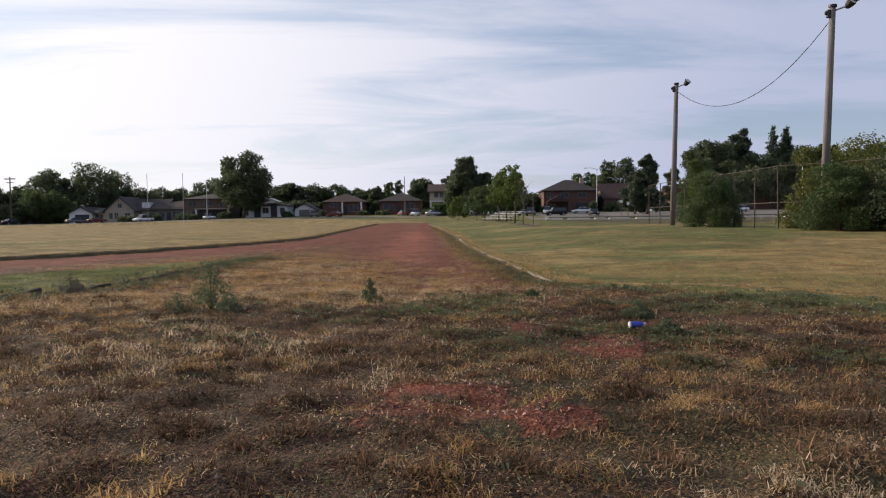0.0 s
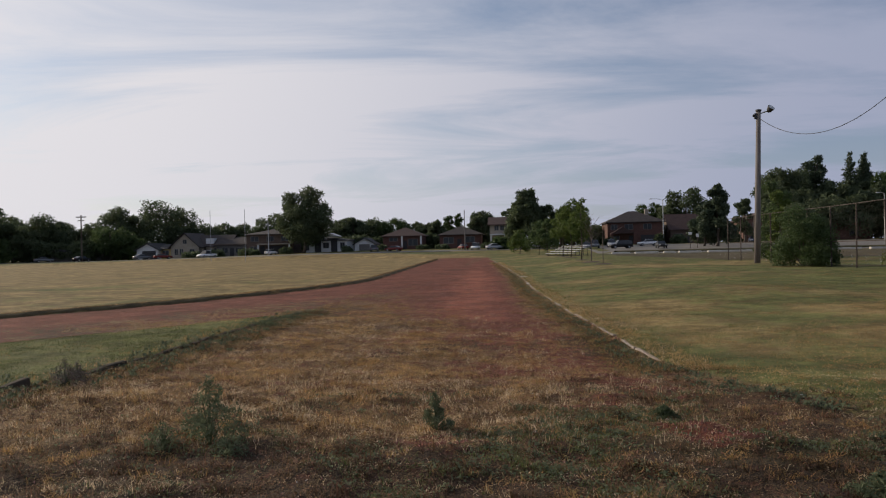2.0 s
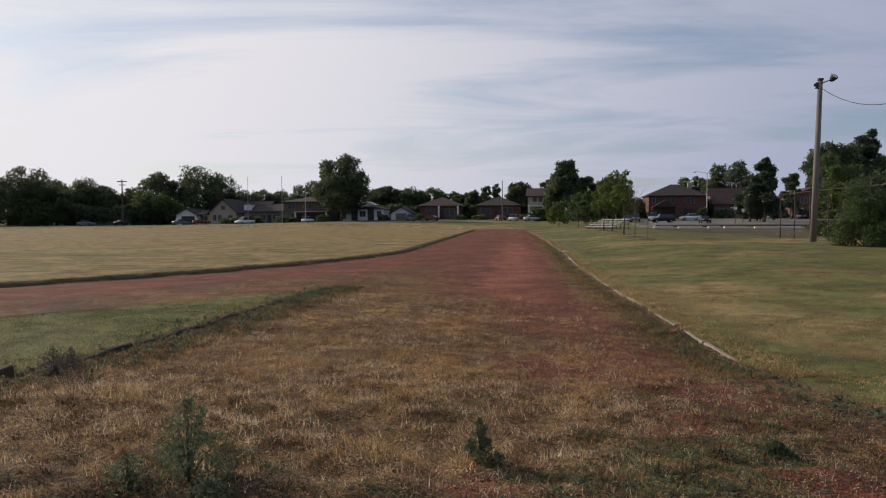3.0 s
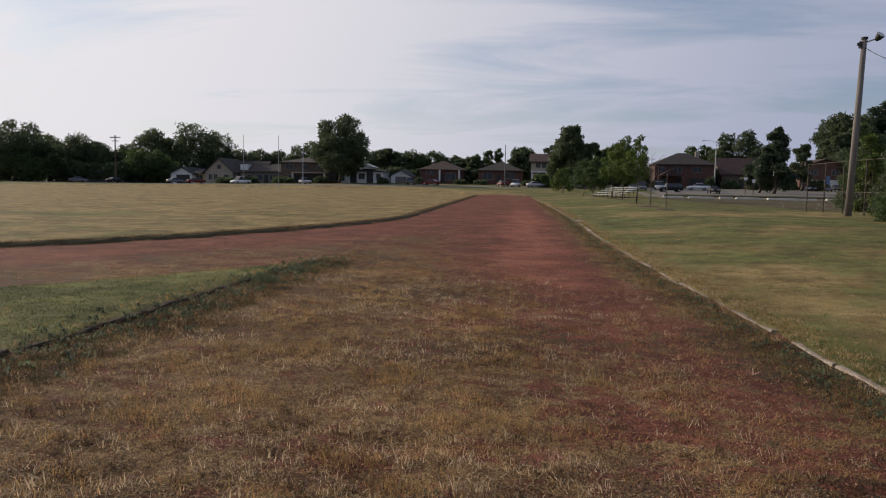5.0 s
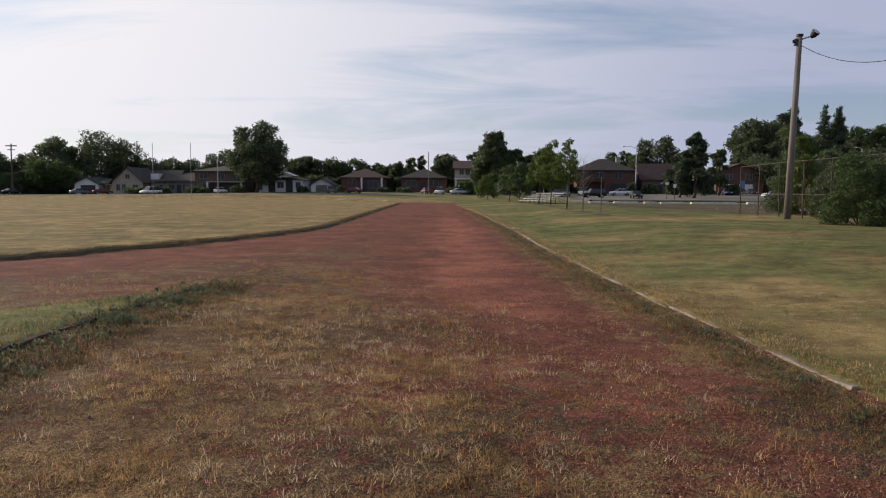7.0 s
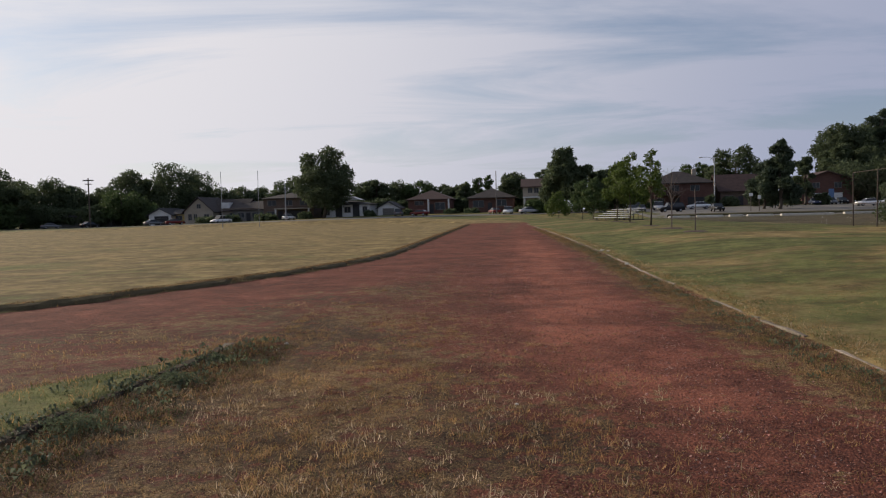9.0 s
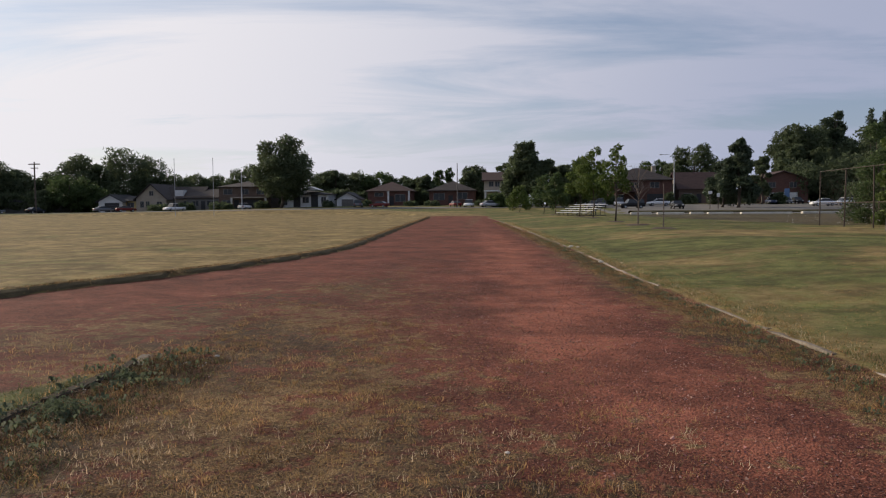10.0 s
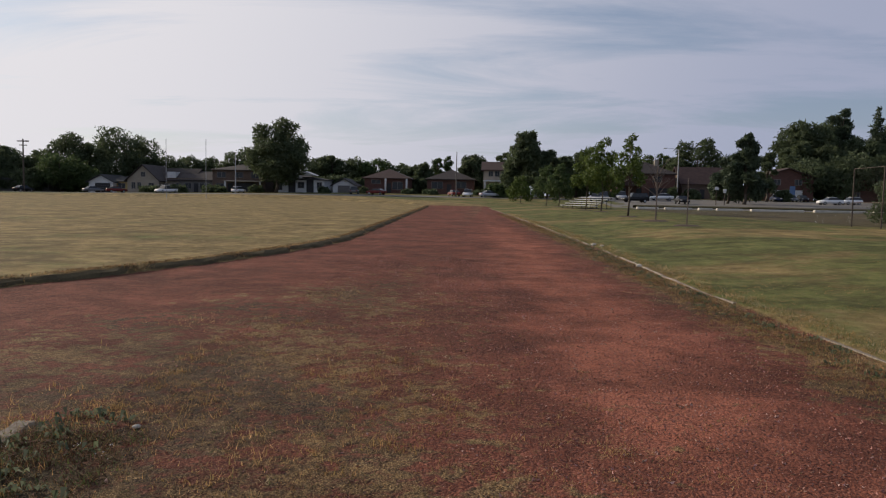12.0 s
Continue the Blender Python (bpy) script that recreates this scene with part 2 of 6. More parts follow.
def height(x, y):
    x, y = np.asarray(x, float), np.asarray(y, float)
    d = from_middle(x, y)
    infield, track, left, right = zones(x, y)
    z = 0.10 * (1 - smooth(R_IN - 0.30, R_IN - 0.02, d))
    z = z + 0.06 * left
    z = z + right * (y < 104) * (0.04 + 0.33 * smooth(0, 6, x - kerb_x(y)) * smooth(6, 36, y))
    z = z + smooth(104, 128, y) * (1 - infield) * 0.38
    z = z + 0.29 * (1 - smooth(7.0, 13.8, y)) * (1 - right * smooth(0, 4, x - kerb_x(y)))
    z = z + (0.034 * wob(x, y, 0.11, 4.0) + 0.030 * wob(x, y, 0.37, 3.0)) * (1 - smooth(9, 13, y)) * (1 - smooth(4, 7, np.abs(x))) + 0.012 * wob(x, y, 0.55, 1.0) * (1 - infield) + 0.02 * wob(x, y, 2.7, 2.0) * (1 - track * smooth(14, 24, y))
    z = z + (0.013 * wob(x, y, 0.12, 5.0) + 0.010 * wob(x, y, 0.27, 6.0)) * smooth(8, 10, y) * (1 - smooth(15, 21, y + 1.2 * x)) * smooth(-6, -5.4, x) * track
    z = np.where(y > 138, 0.45, z)
    rise = smooth(-95, -20, x) * 1.05 * np.clip((y - 130) / 35, 0, 1)
    return z + np.where(x > 6, np.maximum(rise, smooth(6, 14, x) * 1.05 * np.clip((y - 99) / 66, 0, 1)), rise)


def bare(x, y):
    """Worn red patches in the run-up."""
    spots = ((0.28, 3.9, 0.5), (0.73, 3.5, 0.28), (1.33, 5.4, 0.45), (0.93, 6.2, 0.25), (-0.52, 8.0, 0.35), (1.38, 8.2, 0.4), (0.1, 11.0, 0.4), (0.75, 9.6, 0.35))
    b = 0
    for px, py, r in spots:
        b = np.maximum(b, 1 - smooth(0.5 * r, 1.4 * r, np.hypot(x - px, (y - py) * 0.9)))
    return b


def grassy(x, y):
    """How much of the cinder is overgrown."""
    x, y = np.asarray(x, float), np.asarray(y, float)
    d = from_middle(x, y)
    n = 0.22 * wob(x, y, 0.8, 0.4) + 0.16 * wob(x, y, 0.27, 2.4)
    start = (1 - smooth(8, 23, y + 2.8 * np.clip(x, -5, 2))) * smooth(-7.7, -4.9, x)
    edge = 0.95 * smooth(-1.8, -0.4, x - kerb_x(y)) * (1 - smooth(50, 75, y))
    leftside = 0.78 * (1 - smooth(-4.4, -0.9, x + 0.08 * (y - 20))) * (1 - smooth(27, 37, y)) * smooth(R_IN + 2.0, R_IN + 4.4, d)
    bend = 0.62 * smooth(R_IN + 2.4, R_IN + 5.2, d) * (x < -4)
    g = np.maximum(np.maximum(start, edge), np.maximum(leftside, bend))
    g = np.clip(g + n * (0.3 + g) * (g > 0.02), 0, 1)
    near = (1 - smooth(8.5, 11, y)) * smooth(-7.7, -4.9, x)
    return g + near * (0.65 - 0.98 * bare(x, y))


def bleached(x, y):
    """Where the thatch in the run-up is sun-bleached straw and not dark."""
    x, y = np.asarray(x, float), np.asarray(y, float)
    band = smooth(6.8, 9.2, y + 0.35 * wob(x, y, 1.1, 0.6)) * (1 - 0.6 * smooth(-0.3, 1.0, x) * (1 - smooth(15, 18, y))) * (1 - 0.5 * smooth(11, 16, y))
    return np.clip(band + 0.3 * wob(x, y, 0.7, 0.8), 0, 1)


def ground_shade(x, y):
    """Shade put into the ground colour: beside the left kerb, and between the fence end and the car park."""
    x, y = np.asarray(x, float), np.asarray(y, float)
    strip = smooth(LEFT_KERB_X - 0.1, LEFT_KERB_X + 0.05, x) * (1 - smooth(LEFT_KERB_X + 0.55, LEFT_KERB_X + 1.15, x + 0.15 * wob(x, y, 0.5, 0.2))) * smooth(6, 9, y) * (1 - smooth(21.2, 22.4, y))
    return strip + smooth(0, 2.5, x - 8.5 - 0.12 * (95 - y) + 0.8 * wob(x, y, 1.8, 0.6)) * smooth(50, 60, y) * (1 - smooth(96.3, 97.3, y)) * (x < 70)


def parched(x, y):
    """The sunny part of the right lawn that has dried to straw."""
    return smooth(3.0, 5.5, x + 0.25 * (y - 9)) * (1 - smooth(11, 19, y - 1.6 * np.clip(x - 5, 0, 12)))


def worn_lane(x, y):
    """The lane that feet keep bare, bright and loose."""
    x, y = np.asarray(x, float), np.asarray(y, float)
    off = x - kerb_x(y) + 2.35 + 0.25 * wob(x, y, 1.9, 0.9)
    return (1 - smooth(0.0, 2.1, np.abs(off))) * smooth(10, 26, y) * (1 - 0.5 * smooth(36, 70, y))


def greenness(x, y):
    x, y = np.asarray(x, float), np.asarray(y, float)
    infield, track, left, right = zones(x, y)
    g = infield * (-0.10 + 0.40 * (1 - smooth(32, 66, y)) + 0.26 * wob(x * 0.35, y, 2.2, 0.7)) + left * (0.72 + 0.22 * wob(x, y, 1.6, 1.1))
    # extra green at y 84 to 98 darkens the lawn like a shadow band
    g = g + right * (0.64 + 0.4 * smooth(84, 90, y) * (1 - smooth(96, 98, y)) * smooth(8, 12, x) - 0.62 * parched(x, y) + 0.3 * (1 - smooth(5, 8, y)) + 0.42 * wob(x * 0.35 + 0.3 * y, y * 0.7, 1.7, 1.7) + 0.10 * wob(x, y, 0.7, 0.3))
    near = (1 - smooth(7.5, 11.0, y + 0.25 * x)) * track
    g = g + near * np.clip(0.35 + 0.5 * wob(x, y, 0.75, 3.1) + 0.22 * (x > 0.5), 0, 1)
    return np.clip(g, 0, 1)


# ---------------------------------------------------------------- mesh helpers
def part(name, bm, mat, parent=None, label="", soft=False):
    me = bpy.data.meshes.new(name)
    bm.to_mesh(me)
    bm.free()
    me.materials.append(M[mat] if isinstance(mat, str) else mat)
    if soft:
        me.shade_smooth()
    ob = new(name, me)
    ob.parent = parent
    if label:
        tagged(ob, label)
    return ob


def sheet(name, verts, faces, mat, parent=None, label=""):
    me = bpy.data.meshes.new(name)
    me.from_pydata(verts, [], faces)
    me.materials.append(M[mat] if isinstance(mat, str) else mat)
    ob = new(name, me)
    ob.parent = parent
    if label:
        tagged(ob, label)
    return ob


def polys(name, verts, size, mat, parent=None):
    """Many loose triangles or quads from one array of corners."""
    verts = np.asarray(verts, np.float32).reshape(-1, 3)
    count = len(verts) // size
    me = bpy.data.meshes.new(name)
    me.vertices.add(len(verts)), me.loops.add(len(verts)), me.polygons.add(count)
    me.vertices.foreach_set("co", verts.ravel())
    me.loops.foreach_set("vertex_index", np.arange(len(verts), dtype=np.int32))
    me.polygons.foreach_set("loop_start", np.arange(0, len(verts), size, dtype=np.int32))
    me.polygons.foreach_set("loop_total", np.full(count, size, dtype=np.int32))
    me.update(calc_edges=True)
    me.materials.append(M[mat] if isinstance(mat, str) else mat)
    ob = new(name, me)
    ob.parent = parent
    return ob


def thing(name, x, y, z, turn=0.0, label="", category="", group="", kind="", scale=1.0):
    ob = new(name)
    ob.empty_display_size = 0.2
    ob.matrix_basis = pose(x, y, z, 0, 0, turn) @ Matrix.Scale(scale, 4)
    return tagged(ob, label, category, group, kind)


def box(bm, x0, x1, y0, y1, z0, z1, bevel=0.0):
    made = bmesh.ops.create_cube(bm, size=1, matrix=Matrix.Translation(((x0 + x1) / 2, (y0 + y1) / 2, (z0 + z1) / 2)) @ Matrix.Diagonal((x1 - x0, y1 - y0, z1 - z0, 1)))
    if bevel:
        bmesh.ops.bevel(bm, geom=list({e for v in made["verts"] for e in v.link_edges}), offset=bevel, segments=1, affect="EDGES")
    return bm


def tube(bm, points, radii, sides=8, cap=True):
    """A round bar through points with a radius at each."""
    rings = []
    for i, p in enumerate(points):
        p = Vector(p)
        a, b = Vector(points[max(i - 1, 0)]), Vector(points[min(i + 1, len(points) - 1)])
        q = (b - a).to_track_quat("Z", "Y")
        r = radii[i] if hasattr(radii, "__len__") else radii
        rings.append([bm.verts.new(p + q @ Vector((r * math.cos(k * math.tau / sides), r * math.sin(k * math.tau / sides), 0))) for k in range(sides)])
    for a, b in zip(rings, rings[1:]):
        for k in range(sides):
            bm.faces.new((a[k], a[(k + 1) % sides], b[(k + 1) % sides], b[k]))
    if cap:
        bm.faces.new(rings[0][::-1]), bm.faces.new(rings[-1])
    return bm


def prism(bm, outline, y0, y1):
    """An outline in x and z drawn out along y."""
    a = [bm.verts.new((x, y0, z)) for x, z in outline]
    b = [bm.verts.new((x, y1, z)) for x, z in outline]
    n = len(outline)
    bm.faces.new(a), bm.faces.new(b[::-1])
    for i in range(n):
        bm.faces.new((a[i], b[i], b[(i + 1) % n], a[(i + 1) % n]))
    bmesh.ops.recalc_face_normals(bm, faces=bm.faces)
    return bm


def zat(x, y):
    return float(height(x, y))


# ---------------------------------------------------------------- ground
def axis(stops):
    out = []
    for (a, step), (b, _) in zip(stops, stops[1:]):
        out += list(np.arange(a, b - 1e-6, step))
    return np.array(out + [stops[-1][0]])


gx = axis([(-2000, 400), (-400, 60), (-160, 6), (-60, 2), (-20, 0.5), (-14, 0.2), (-6.2, 0.09), (4.5, 0.25), (8, 0.5), (24, 2), (70, 8), (190, 60), (400, 400), (2000, 1)])
gy = axis([(-2000, 400), (-400, 60), (-40, 5), (-5, 0.3), (1, 0.09), (20, 0.2), (40, 0.4), (64, 1.0), (130, 2), (170, 8), (240, 60), (600, 400), (3000, 1)])
X, Y = np.meshgrid(gx, gy)
Z = height(X, Y)
ground_mesh = bpy.data.meshes.new("ground")
nx, ny = len(gx), len(gy)
idx = np.arange(nx * ny).reshape(ny, nx)
quads = np.stack([idx[:-1, :-1], idx[:-1, 1:], idx[1:, 1:], idx[1:, :-1]], -1).reshape(-1, 4)
ground_mesh.from_pydata(np.stack([X, Y, Z], -1).reshape(-1, 3).tolist(), [], quads.tolist())
ground_mesh.shade_smooth()
inf_, tra_, lef_, rig_ = zones(X, Y)
for nm, arr in (("cinder", tra_), ("overgrown", grassy(X, Y)), ("green", greenness(X, Y)), ("bleached", bleached(X, Y)), ("soil_shade", ground_shade(X, Y)), ("lane", worn_lane(X, Y))):
    ground_mesh.attributes.new(nm, "FLOAT", "POINT").data.foreach_set("value", np.asarray(arr, np.float32).ravel())


def ground_material():
    m = bpy.data.materials.new("ground")
    m.use_nodes = True
    n, l = m.node_tree.nodes, m.node_tree.links
    shade = n["Principled BSDF"]
    shade.inputs["Roughness"].default_value, shade.inputs["Specular IOR Level"].default_value = 0.95, 0.15
    tc = n.new("ShaderNodeTexCoord")

    def noise_tex(scale, detail=5, rough=0.6, stretch=None):
        t = n.new("ShaderNodeTexNoise")
        t.inputs["Scale"].default_value, t.inputs["Detail"].default_value, t.inputs["Roughness"].default_value = scale, detail, rough
        if stretch:
            mp = n.new("ShaderNodeMapping")
            mp.inputs["Scale"].default_value = stretch
            l.new(tc.outputs["Object"], mp.inputs[0]), l.new(mp.outputs[0], t.inputs["Vector"])
        else:
            l.new(tc.outputs["Object"], t.inputs["Vector"])
        return t.outputs[0]

    def attr(name):
        a = n.new("ShaderNodeAttribute")
        a.attribute_name = name
        return a.outputs["Fac"]

    def mth(op, a, b, clamp=False):
        k = n.new("ShaderNodeMath")
        k.operation, k.use_clamp = op, clamp
        for i, v in enumerate((a, b)):
            if hasattr(v, "links"):
                l.new(v, k.inputs[i])
            else:
                k.inputs[i].default_value = v
        return k.outputs[0]

    def span(v, a, b, lo=0.0, hi=1.0):
        k = n.new("ShaderNodeMapRange")
        k.interpolation_type = "SMOOTHSTEP"
        for i, w in enumerate((a, b, lo, hi)):
            k.inputs[i + 1].default_value = w
        l.new(v, k.inputs[0])
        return k.outputs[0]

    def blend(f, a, b):
        k = n.new("ShaderNodeMix")
        k.data_type = "RGBA"
        for s, v in (("Factor", f), ("A", a), ("B", b)):
            if hasattr(v, "links"):
                l.new(v, k.inputs[s])
            else:
                k.inputs[s].default_value = (*v, 1) if isinstance(v, tuple) else v
        return k.outputs["Result"]

    grit, clod, patch, wide = noise_tex(55, 4, 0.7), noise_tex(9, 5, 0.65), noise_tex(1.6, 5), noise_tex(0.22, 4)
    mow = noise_tex(1.0, 8, 0.75, (0.55, 0.45, 1))
    drift = noise_tex(1.0, 8, 0.68, (0.5, 0.36, 1))
    speck, crumb = noise_tex(135, 2, 0.5), noise_tex(34, 4, 0.65)
    cells = n.new("ShaderNodeTexVoronoi")
    cells.inputs["Scale"].default_value = 58
    l.new(tc.outputs["Object"], cells.inputs["Vector"])
    tone = n.new("ShaderNodeSeparateColor")
    l.new(cells.outputs["Color"], tone.inputs[0])
    pebble = tone.outputs[0]
    red = blend(span(clod, 0.3, 0.7), (0.100, 0.031, 0.019), (0.186, 0.058, 0.035))
    loose = mth("ADD", attr("lane"), mth("MULTIPLY", mth("SUBTRACT", patch, 0.5), 0.9))
    red = blend(span(loose, 0.30, 1.25, 0, 0.9), red, (0.375, 0.128, 0.076))
    red = blend(span(pebble, 0.0, 0.30, 0.55, 0), red, (0.060, 0.022, 0.017))
    red = blend(span(pebble, 0.74, 1.0, 0, 0.65), red, (0.34, 0.132, 0.086))
    red = blend(span(patch, 0.50, 0.72, 0, 0.3), red, (0.290, 0.100, 0.060))
    red = blend(span(crumb, 0.36, 0.50, 0.65, 0), red, (0.065, 0.026, 0.020))
    red = blend(span(speck, 0.56, 0.68, 0, 0.6), red, (0.33, 0.165, 0.115))
    red = blend(span(speck, 0.30, 0.42, 0.6, 0), red, (0.05, 0.022, 0.017))
    tuft = noise_tex(4.2, 4, 0.6)
    # thatch base is near black: shade in the gaps between tufts, painted in
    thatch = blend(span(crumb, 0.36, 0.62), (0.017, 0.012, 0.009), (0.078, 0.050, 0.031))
    thatch = blend(span(speck, 0.55, 0.66, 0, 0.6), thatch, (0.32, 0.225, 0.115))
    litter = blend(span(crumb, 0.36, 0.62), (0.102, 0.056, 0.026), (0.228, 0.140, 0.060))
    litter = blend(span(speck, 0.53, 0.64, 0, 0.8), litter, (0.46, 0.325, 0.165))
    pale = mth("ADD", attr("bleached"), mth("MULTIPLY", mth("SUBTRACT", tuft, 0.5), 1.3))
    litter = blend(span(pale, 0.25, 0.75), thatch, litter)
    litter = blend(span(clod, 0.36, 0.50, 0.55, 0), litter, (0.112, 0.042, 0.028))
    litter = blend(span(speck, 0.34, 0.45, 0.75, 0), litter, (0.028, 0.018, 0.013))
    dry = blend(span(patch, 0.3, 0.7), (0.200, 0.142, 0.056), (0.305, 0.222, 0.092))
    dry = blend(span(mow, 0.46, 0.58, 0, 0.7), dry, (0.118, 0.088, 0.037))
    fine = noise_tex(1.0, 8, 0.8, (2.2, 1.8, 1))
    dry = blend(span(fine, 0.47, 0.60, 0, 0.6), dry, (0.40, 0.295, 0.135))
    dry = blend(span(clod, 0.3, 0.6, 0.35, 0), dry, (0.16, 0.12, 0.05))
    lush = blend(span(patch, 0.3, 0.7), (0.086, 0.098, 0.028), (0.150, 0.158, 0.049))
    lush = blend(span(fine, 0.48, 0.62, 0, 0.55), lush, (0.205, 0.180, 0.070))
    lush = blend(span(mow, 0.40, 0.50, 0.5, 0), lush, (0.050, 0.060, 0.018))
    lush = blend(span(clod, 0.3, 0.6, 0.45, 0), lush, (0.045, 0.05, 0.016))
    lush = blend(span(grit, 0.55, 0.75, 0, 0.35), lush, (0.24, 0.20, 0.085))
    dry = blend(span(speck, 0.36, 0.46, 0.5, 0), dry, (0.13, 0.10, 0.045))
    lush = blend(span(crumb, 0.34, 0.48, 0.6, 0), lush, (0.040, 0.046, 0.015))
    dry = blend(span(crumb, 0.34, 0.48, 0.5, 0), dry, (0.115, 0.085, 0.036))
    lush = blend(span(speck, 0.55, 0.66, 0, 0.5), lush, (0.27, 0.22, 0.10))
    g = mth("ADD", attr("green"), mth("MULTIPLY", mth("SUBTRACT", wide, 0.5), 0.9))
    g = mth("ADD", g, mth("MULTIPLY", mth("SUBTRACT", patch, 0.5), 0.7), True)
    streaked = mth("ADD", g, mth("MULTIPLY", mth("SUBTRACT", drift, 0.5), 1.5), True)
    lawn = blend(span(streaked, 0.24, 0.68), dry, lush)
    # painted shade: dark brown mixed into lawn and track where the mask is set
    shade_mix = mth("ADD", mth("MULTIPLY", attr("soil_shade"), 0.9), mth("MULTIPLY", mth("SUBTRACT", drift, 0.5), 1.2))
    lawn = blend(span(shade_mix, 0.35, 0.8, 0, 0.85), lawn, blend(span(clod, 0.3, 0.7), (0.060, 0.046, 0.030), (0.115, 0.090, 0.056)))
    o = mth("ADD", attr("overgrown"), mth("ADD", mth("MULTIPLY", mth("SUBTRACT", clod, 0.5), 1.5), mth("MULTIPLY", mth("SUBTRACT", tuft, 0.5), 2.6)))
    o = mth("ADD", o, mth("MULTIPLY", mth("SUBTRACT", patch, 0.5), 1.2))
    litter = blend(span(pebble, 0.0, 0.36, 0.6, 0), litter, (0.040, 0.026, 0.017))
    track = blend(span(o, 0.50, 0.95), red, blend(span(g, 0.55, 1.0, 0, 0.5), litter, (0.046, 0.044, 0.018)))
    track = blend(span(shade_mix, 0.35, 0.8, 0, 0.8), track, blend(span(clod, 0.3, 0.7), (0.040, 0.036, 0.022), (0.085, 0.070, 0.042)))
    edge = mth("ADD", attr("cinder"), mth("MULTIPLY", mth("SUBTRACT", clod, 0.5), 0.7))
    blot, dapple = noise_tex(0.8, 7, 0.75), noise_tex(0.30, 5, 0.6, (0.6, 1.0, 1))
    uneven = n.new("ShaderNodeHueSaturation")
    l.new(blend(span(edge, 0.35, 0.65), lawn, track), uneven.inputs["Color"])
    l.new(mth("ADD", span(blot, 0.34, 0.66, 0.70, 1.24), span(dapple, 0.35, 0.65, -0.10, 0.12)), uneven.inputs["Value"])
    l.new(uneven.outputs[0], shade.inputs["Base Color"])
    b = n.new("ShaderNodeBump")
    b.inputs["Strength"].default_value, b.inputs["Distance"].default_value = 0.9, 0.03
    l.new(mth("ADD", mth("MULTIPLY", crumb, 0.8), mth("ADD", clod, mth("MULTIPLY", mth("SUBTRACT", 1.0, cells.outputs["Distance"]), 0.35))), b.inputs["Height"]), l.new(b.outputs[0], shade.inputs["Normal"])
    return m


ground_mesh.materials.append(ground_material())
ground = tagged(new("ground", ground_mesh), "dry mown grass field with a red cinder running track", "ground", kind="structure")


# ---------------------------------------------------------------- street and car park
def draped(name, x0, x1, y0, y1, step, mat, label, category):
    """A paved sheet that follows the ground a little above it."""
    xs, ys = np.arange(x0, x1 + 0.1, step), np.linspace(y0, y1, int((y1 - y0) / 2) + 1)
    verts = [(x, y, zat(x, y) + 0.025) for y in ys for x in xs]
    n = len(xs)
    faces = [(j * n + i, j * n + i + 1, j * n + n + i + 1, j * n + n + i) for j in range(len(ys) - 1) for i in range(n - 1)]
    return tagged(sheet(name, verts, faces, mat), label, category, kind="structure")


draped("road", -190, 10, 146, 153, 4, "asphalt", "grey asphalt street in front of the houses", "road")
draped("car_park", 12, 120, 99, 154, 4, "asphalt", "pale grey asphalt car park beside the lawn", "car park")


verts, faces = [], []
for i, x in enumerate(np.linspace(14, 62, 33)):
    for yy, dz in ((107.6, 0.0), (107.8, 0.34), (109.3, 0.46), (110.8, 0.34), (111.0, 0.0)):
        verts.append((x, yy + 0.25 * math.sin(x * 0.7), zat(x, 109) + 0.03 + dz))
    if i:
        faces += [(5 * i - 5 + q, 5 * i + q, 5 * i + q + 1, 5 * i - 4 + q) for q in range(4)]
tagged(sheet("median", verts, faces, material("rough_verge", ((0.035, 0.032, 0.016), (0.085, 0.075, 0.035)), scale=1.2, fine=9, bump=0.6, rough=0.95, spec=0.1)), "dark strip of rough grass dividing the car park", "verge", kind="structure")


# ---------------------------------------------------------------- trees
def leaves(rng, blobs, n, size, squash=0.8):
    """Loose leaf clumps, thicker near the outside of overlapping lumps."""
    vol = np.array([b[3] * b[4] * b[5] for b in blobs]) ** 0.7
    pick = rng.choice(len(blobs), n, p=vol / vol.sum())
    b = np.array(blobs)[pick]
    d = rng.normal(size=(n, 3))
    d /= np.linalg.norm(d, axis=1)[:, None]
    r = rng.uniform(0, 1, n) ** 0.24
    lump = 1 + 0.16 * np.sin(d[:, 0] * 5 + b[:, 0]) + 0.14 * np.sin(d[:, 2] * 6 + b[:, 1] + 2 * d[:, 1]) + 0.1 * rng.normal(size=n)
    c = b[:, :3] + d * (r * lump)[:, None] * b[:, 3:6]
    a = rng.normal(size=(n, 3))
    a /= np.linalg.norm(a, axis=1)[:, None]
    t = np.cross(a, rng.normal(size=(n, 3)))
    t /= np.linalg.norm(t, axis=1)[:, None]
    s = (size * rng.uniform(0.5, 1.2, n))[:, None]
    return np.stack([c - a * s, c + t * s * 0.55 - a * s * 0.1, c + a * s, c - t * s * 0.55 + a * s * 0.15], 1)


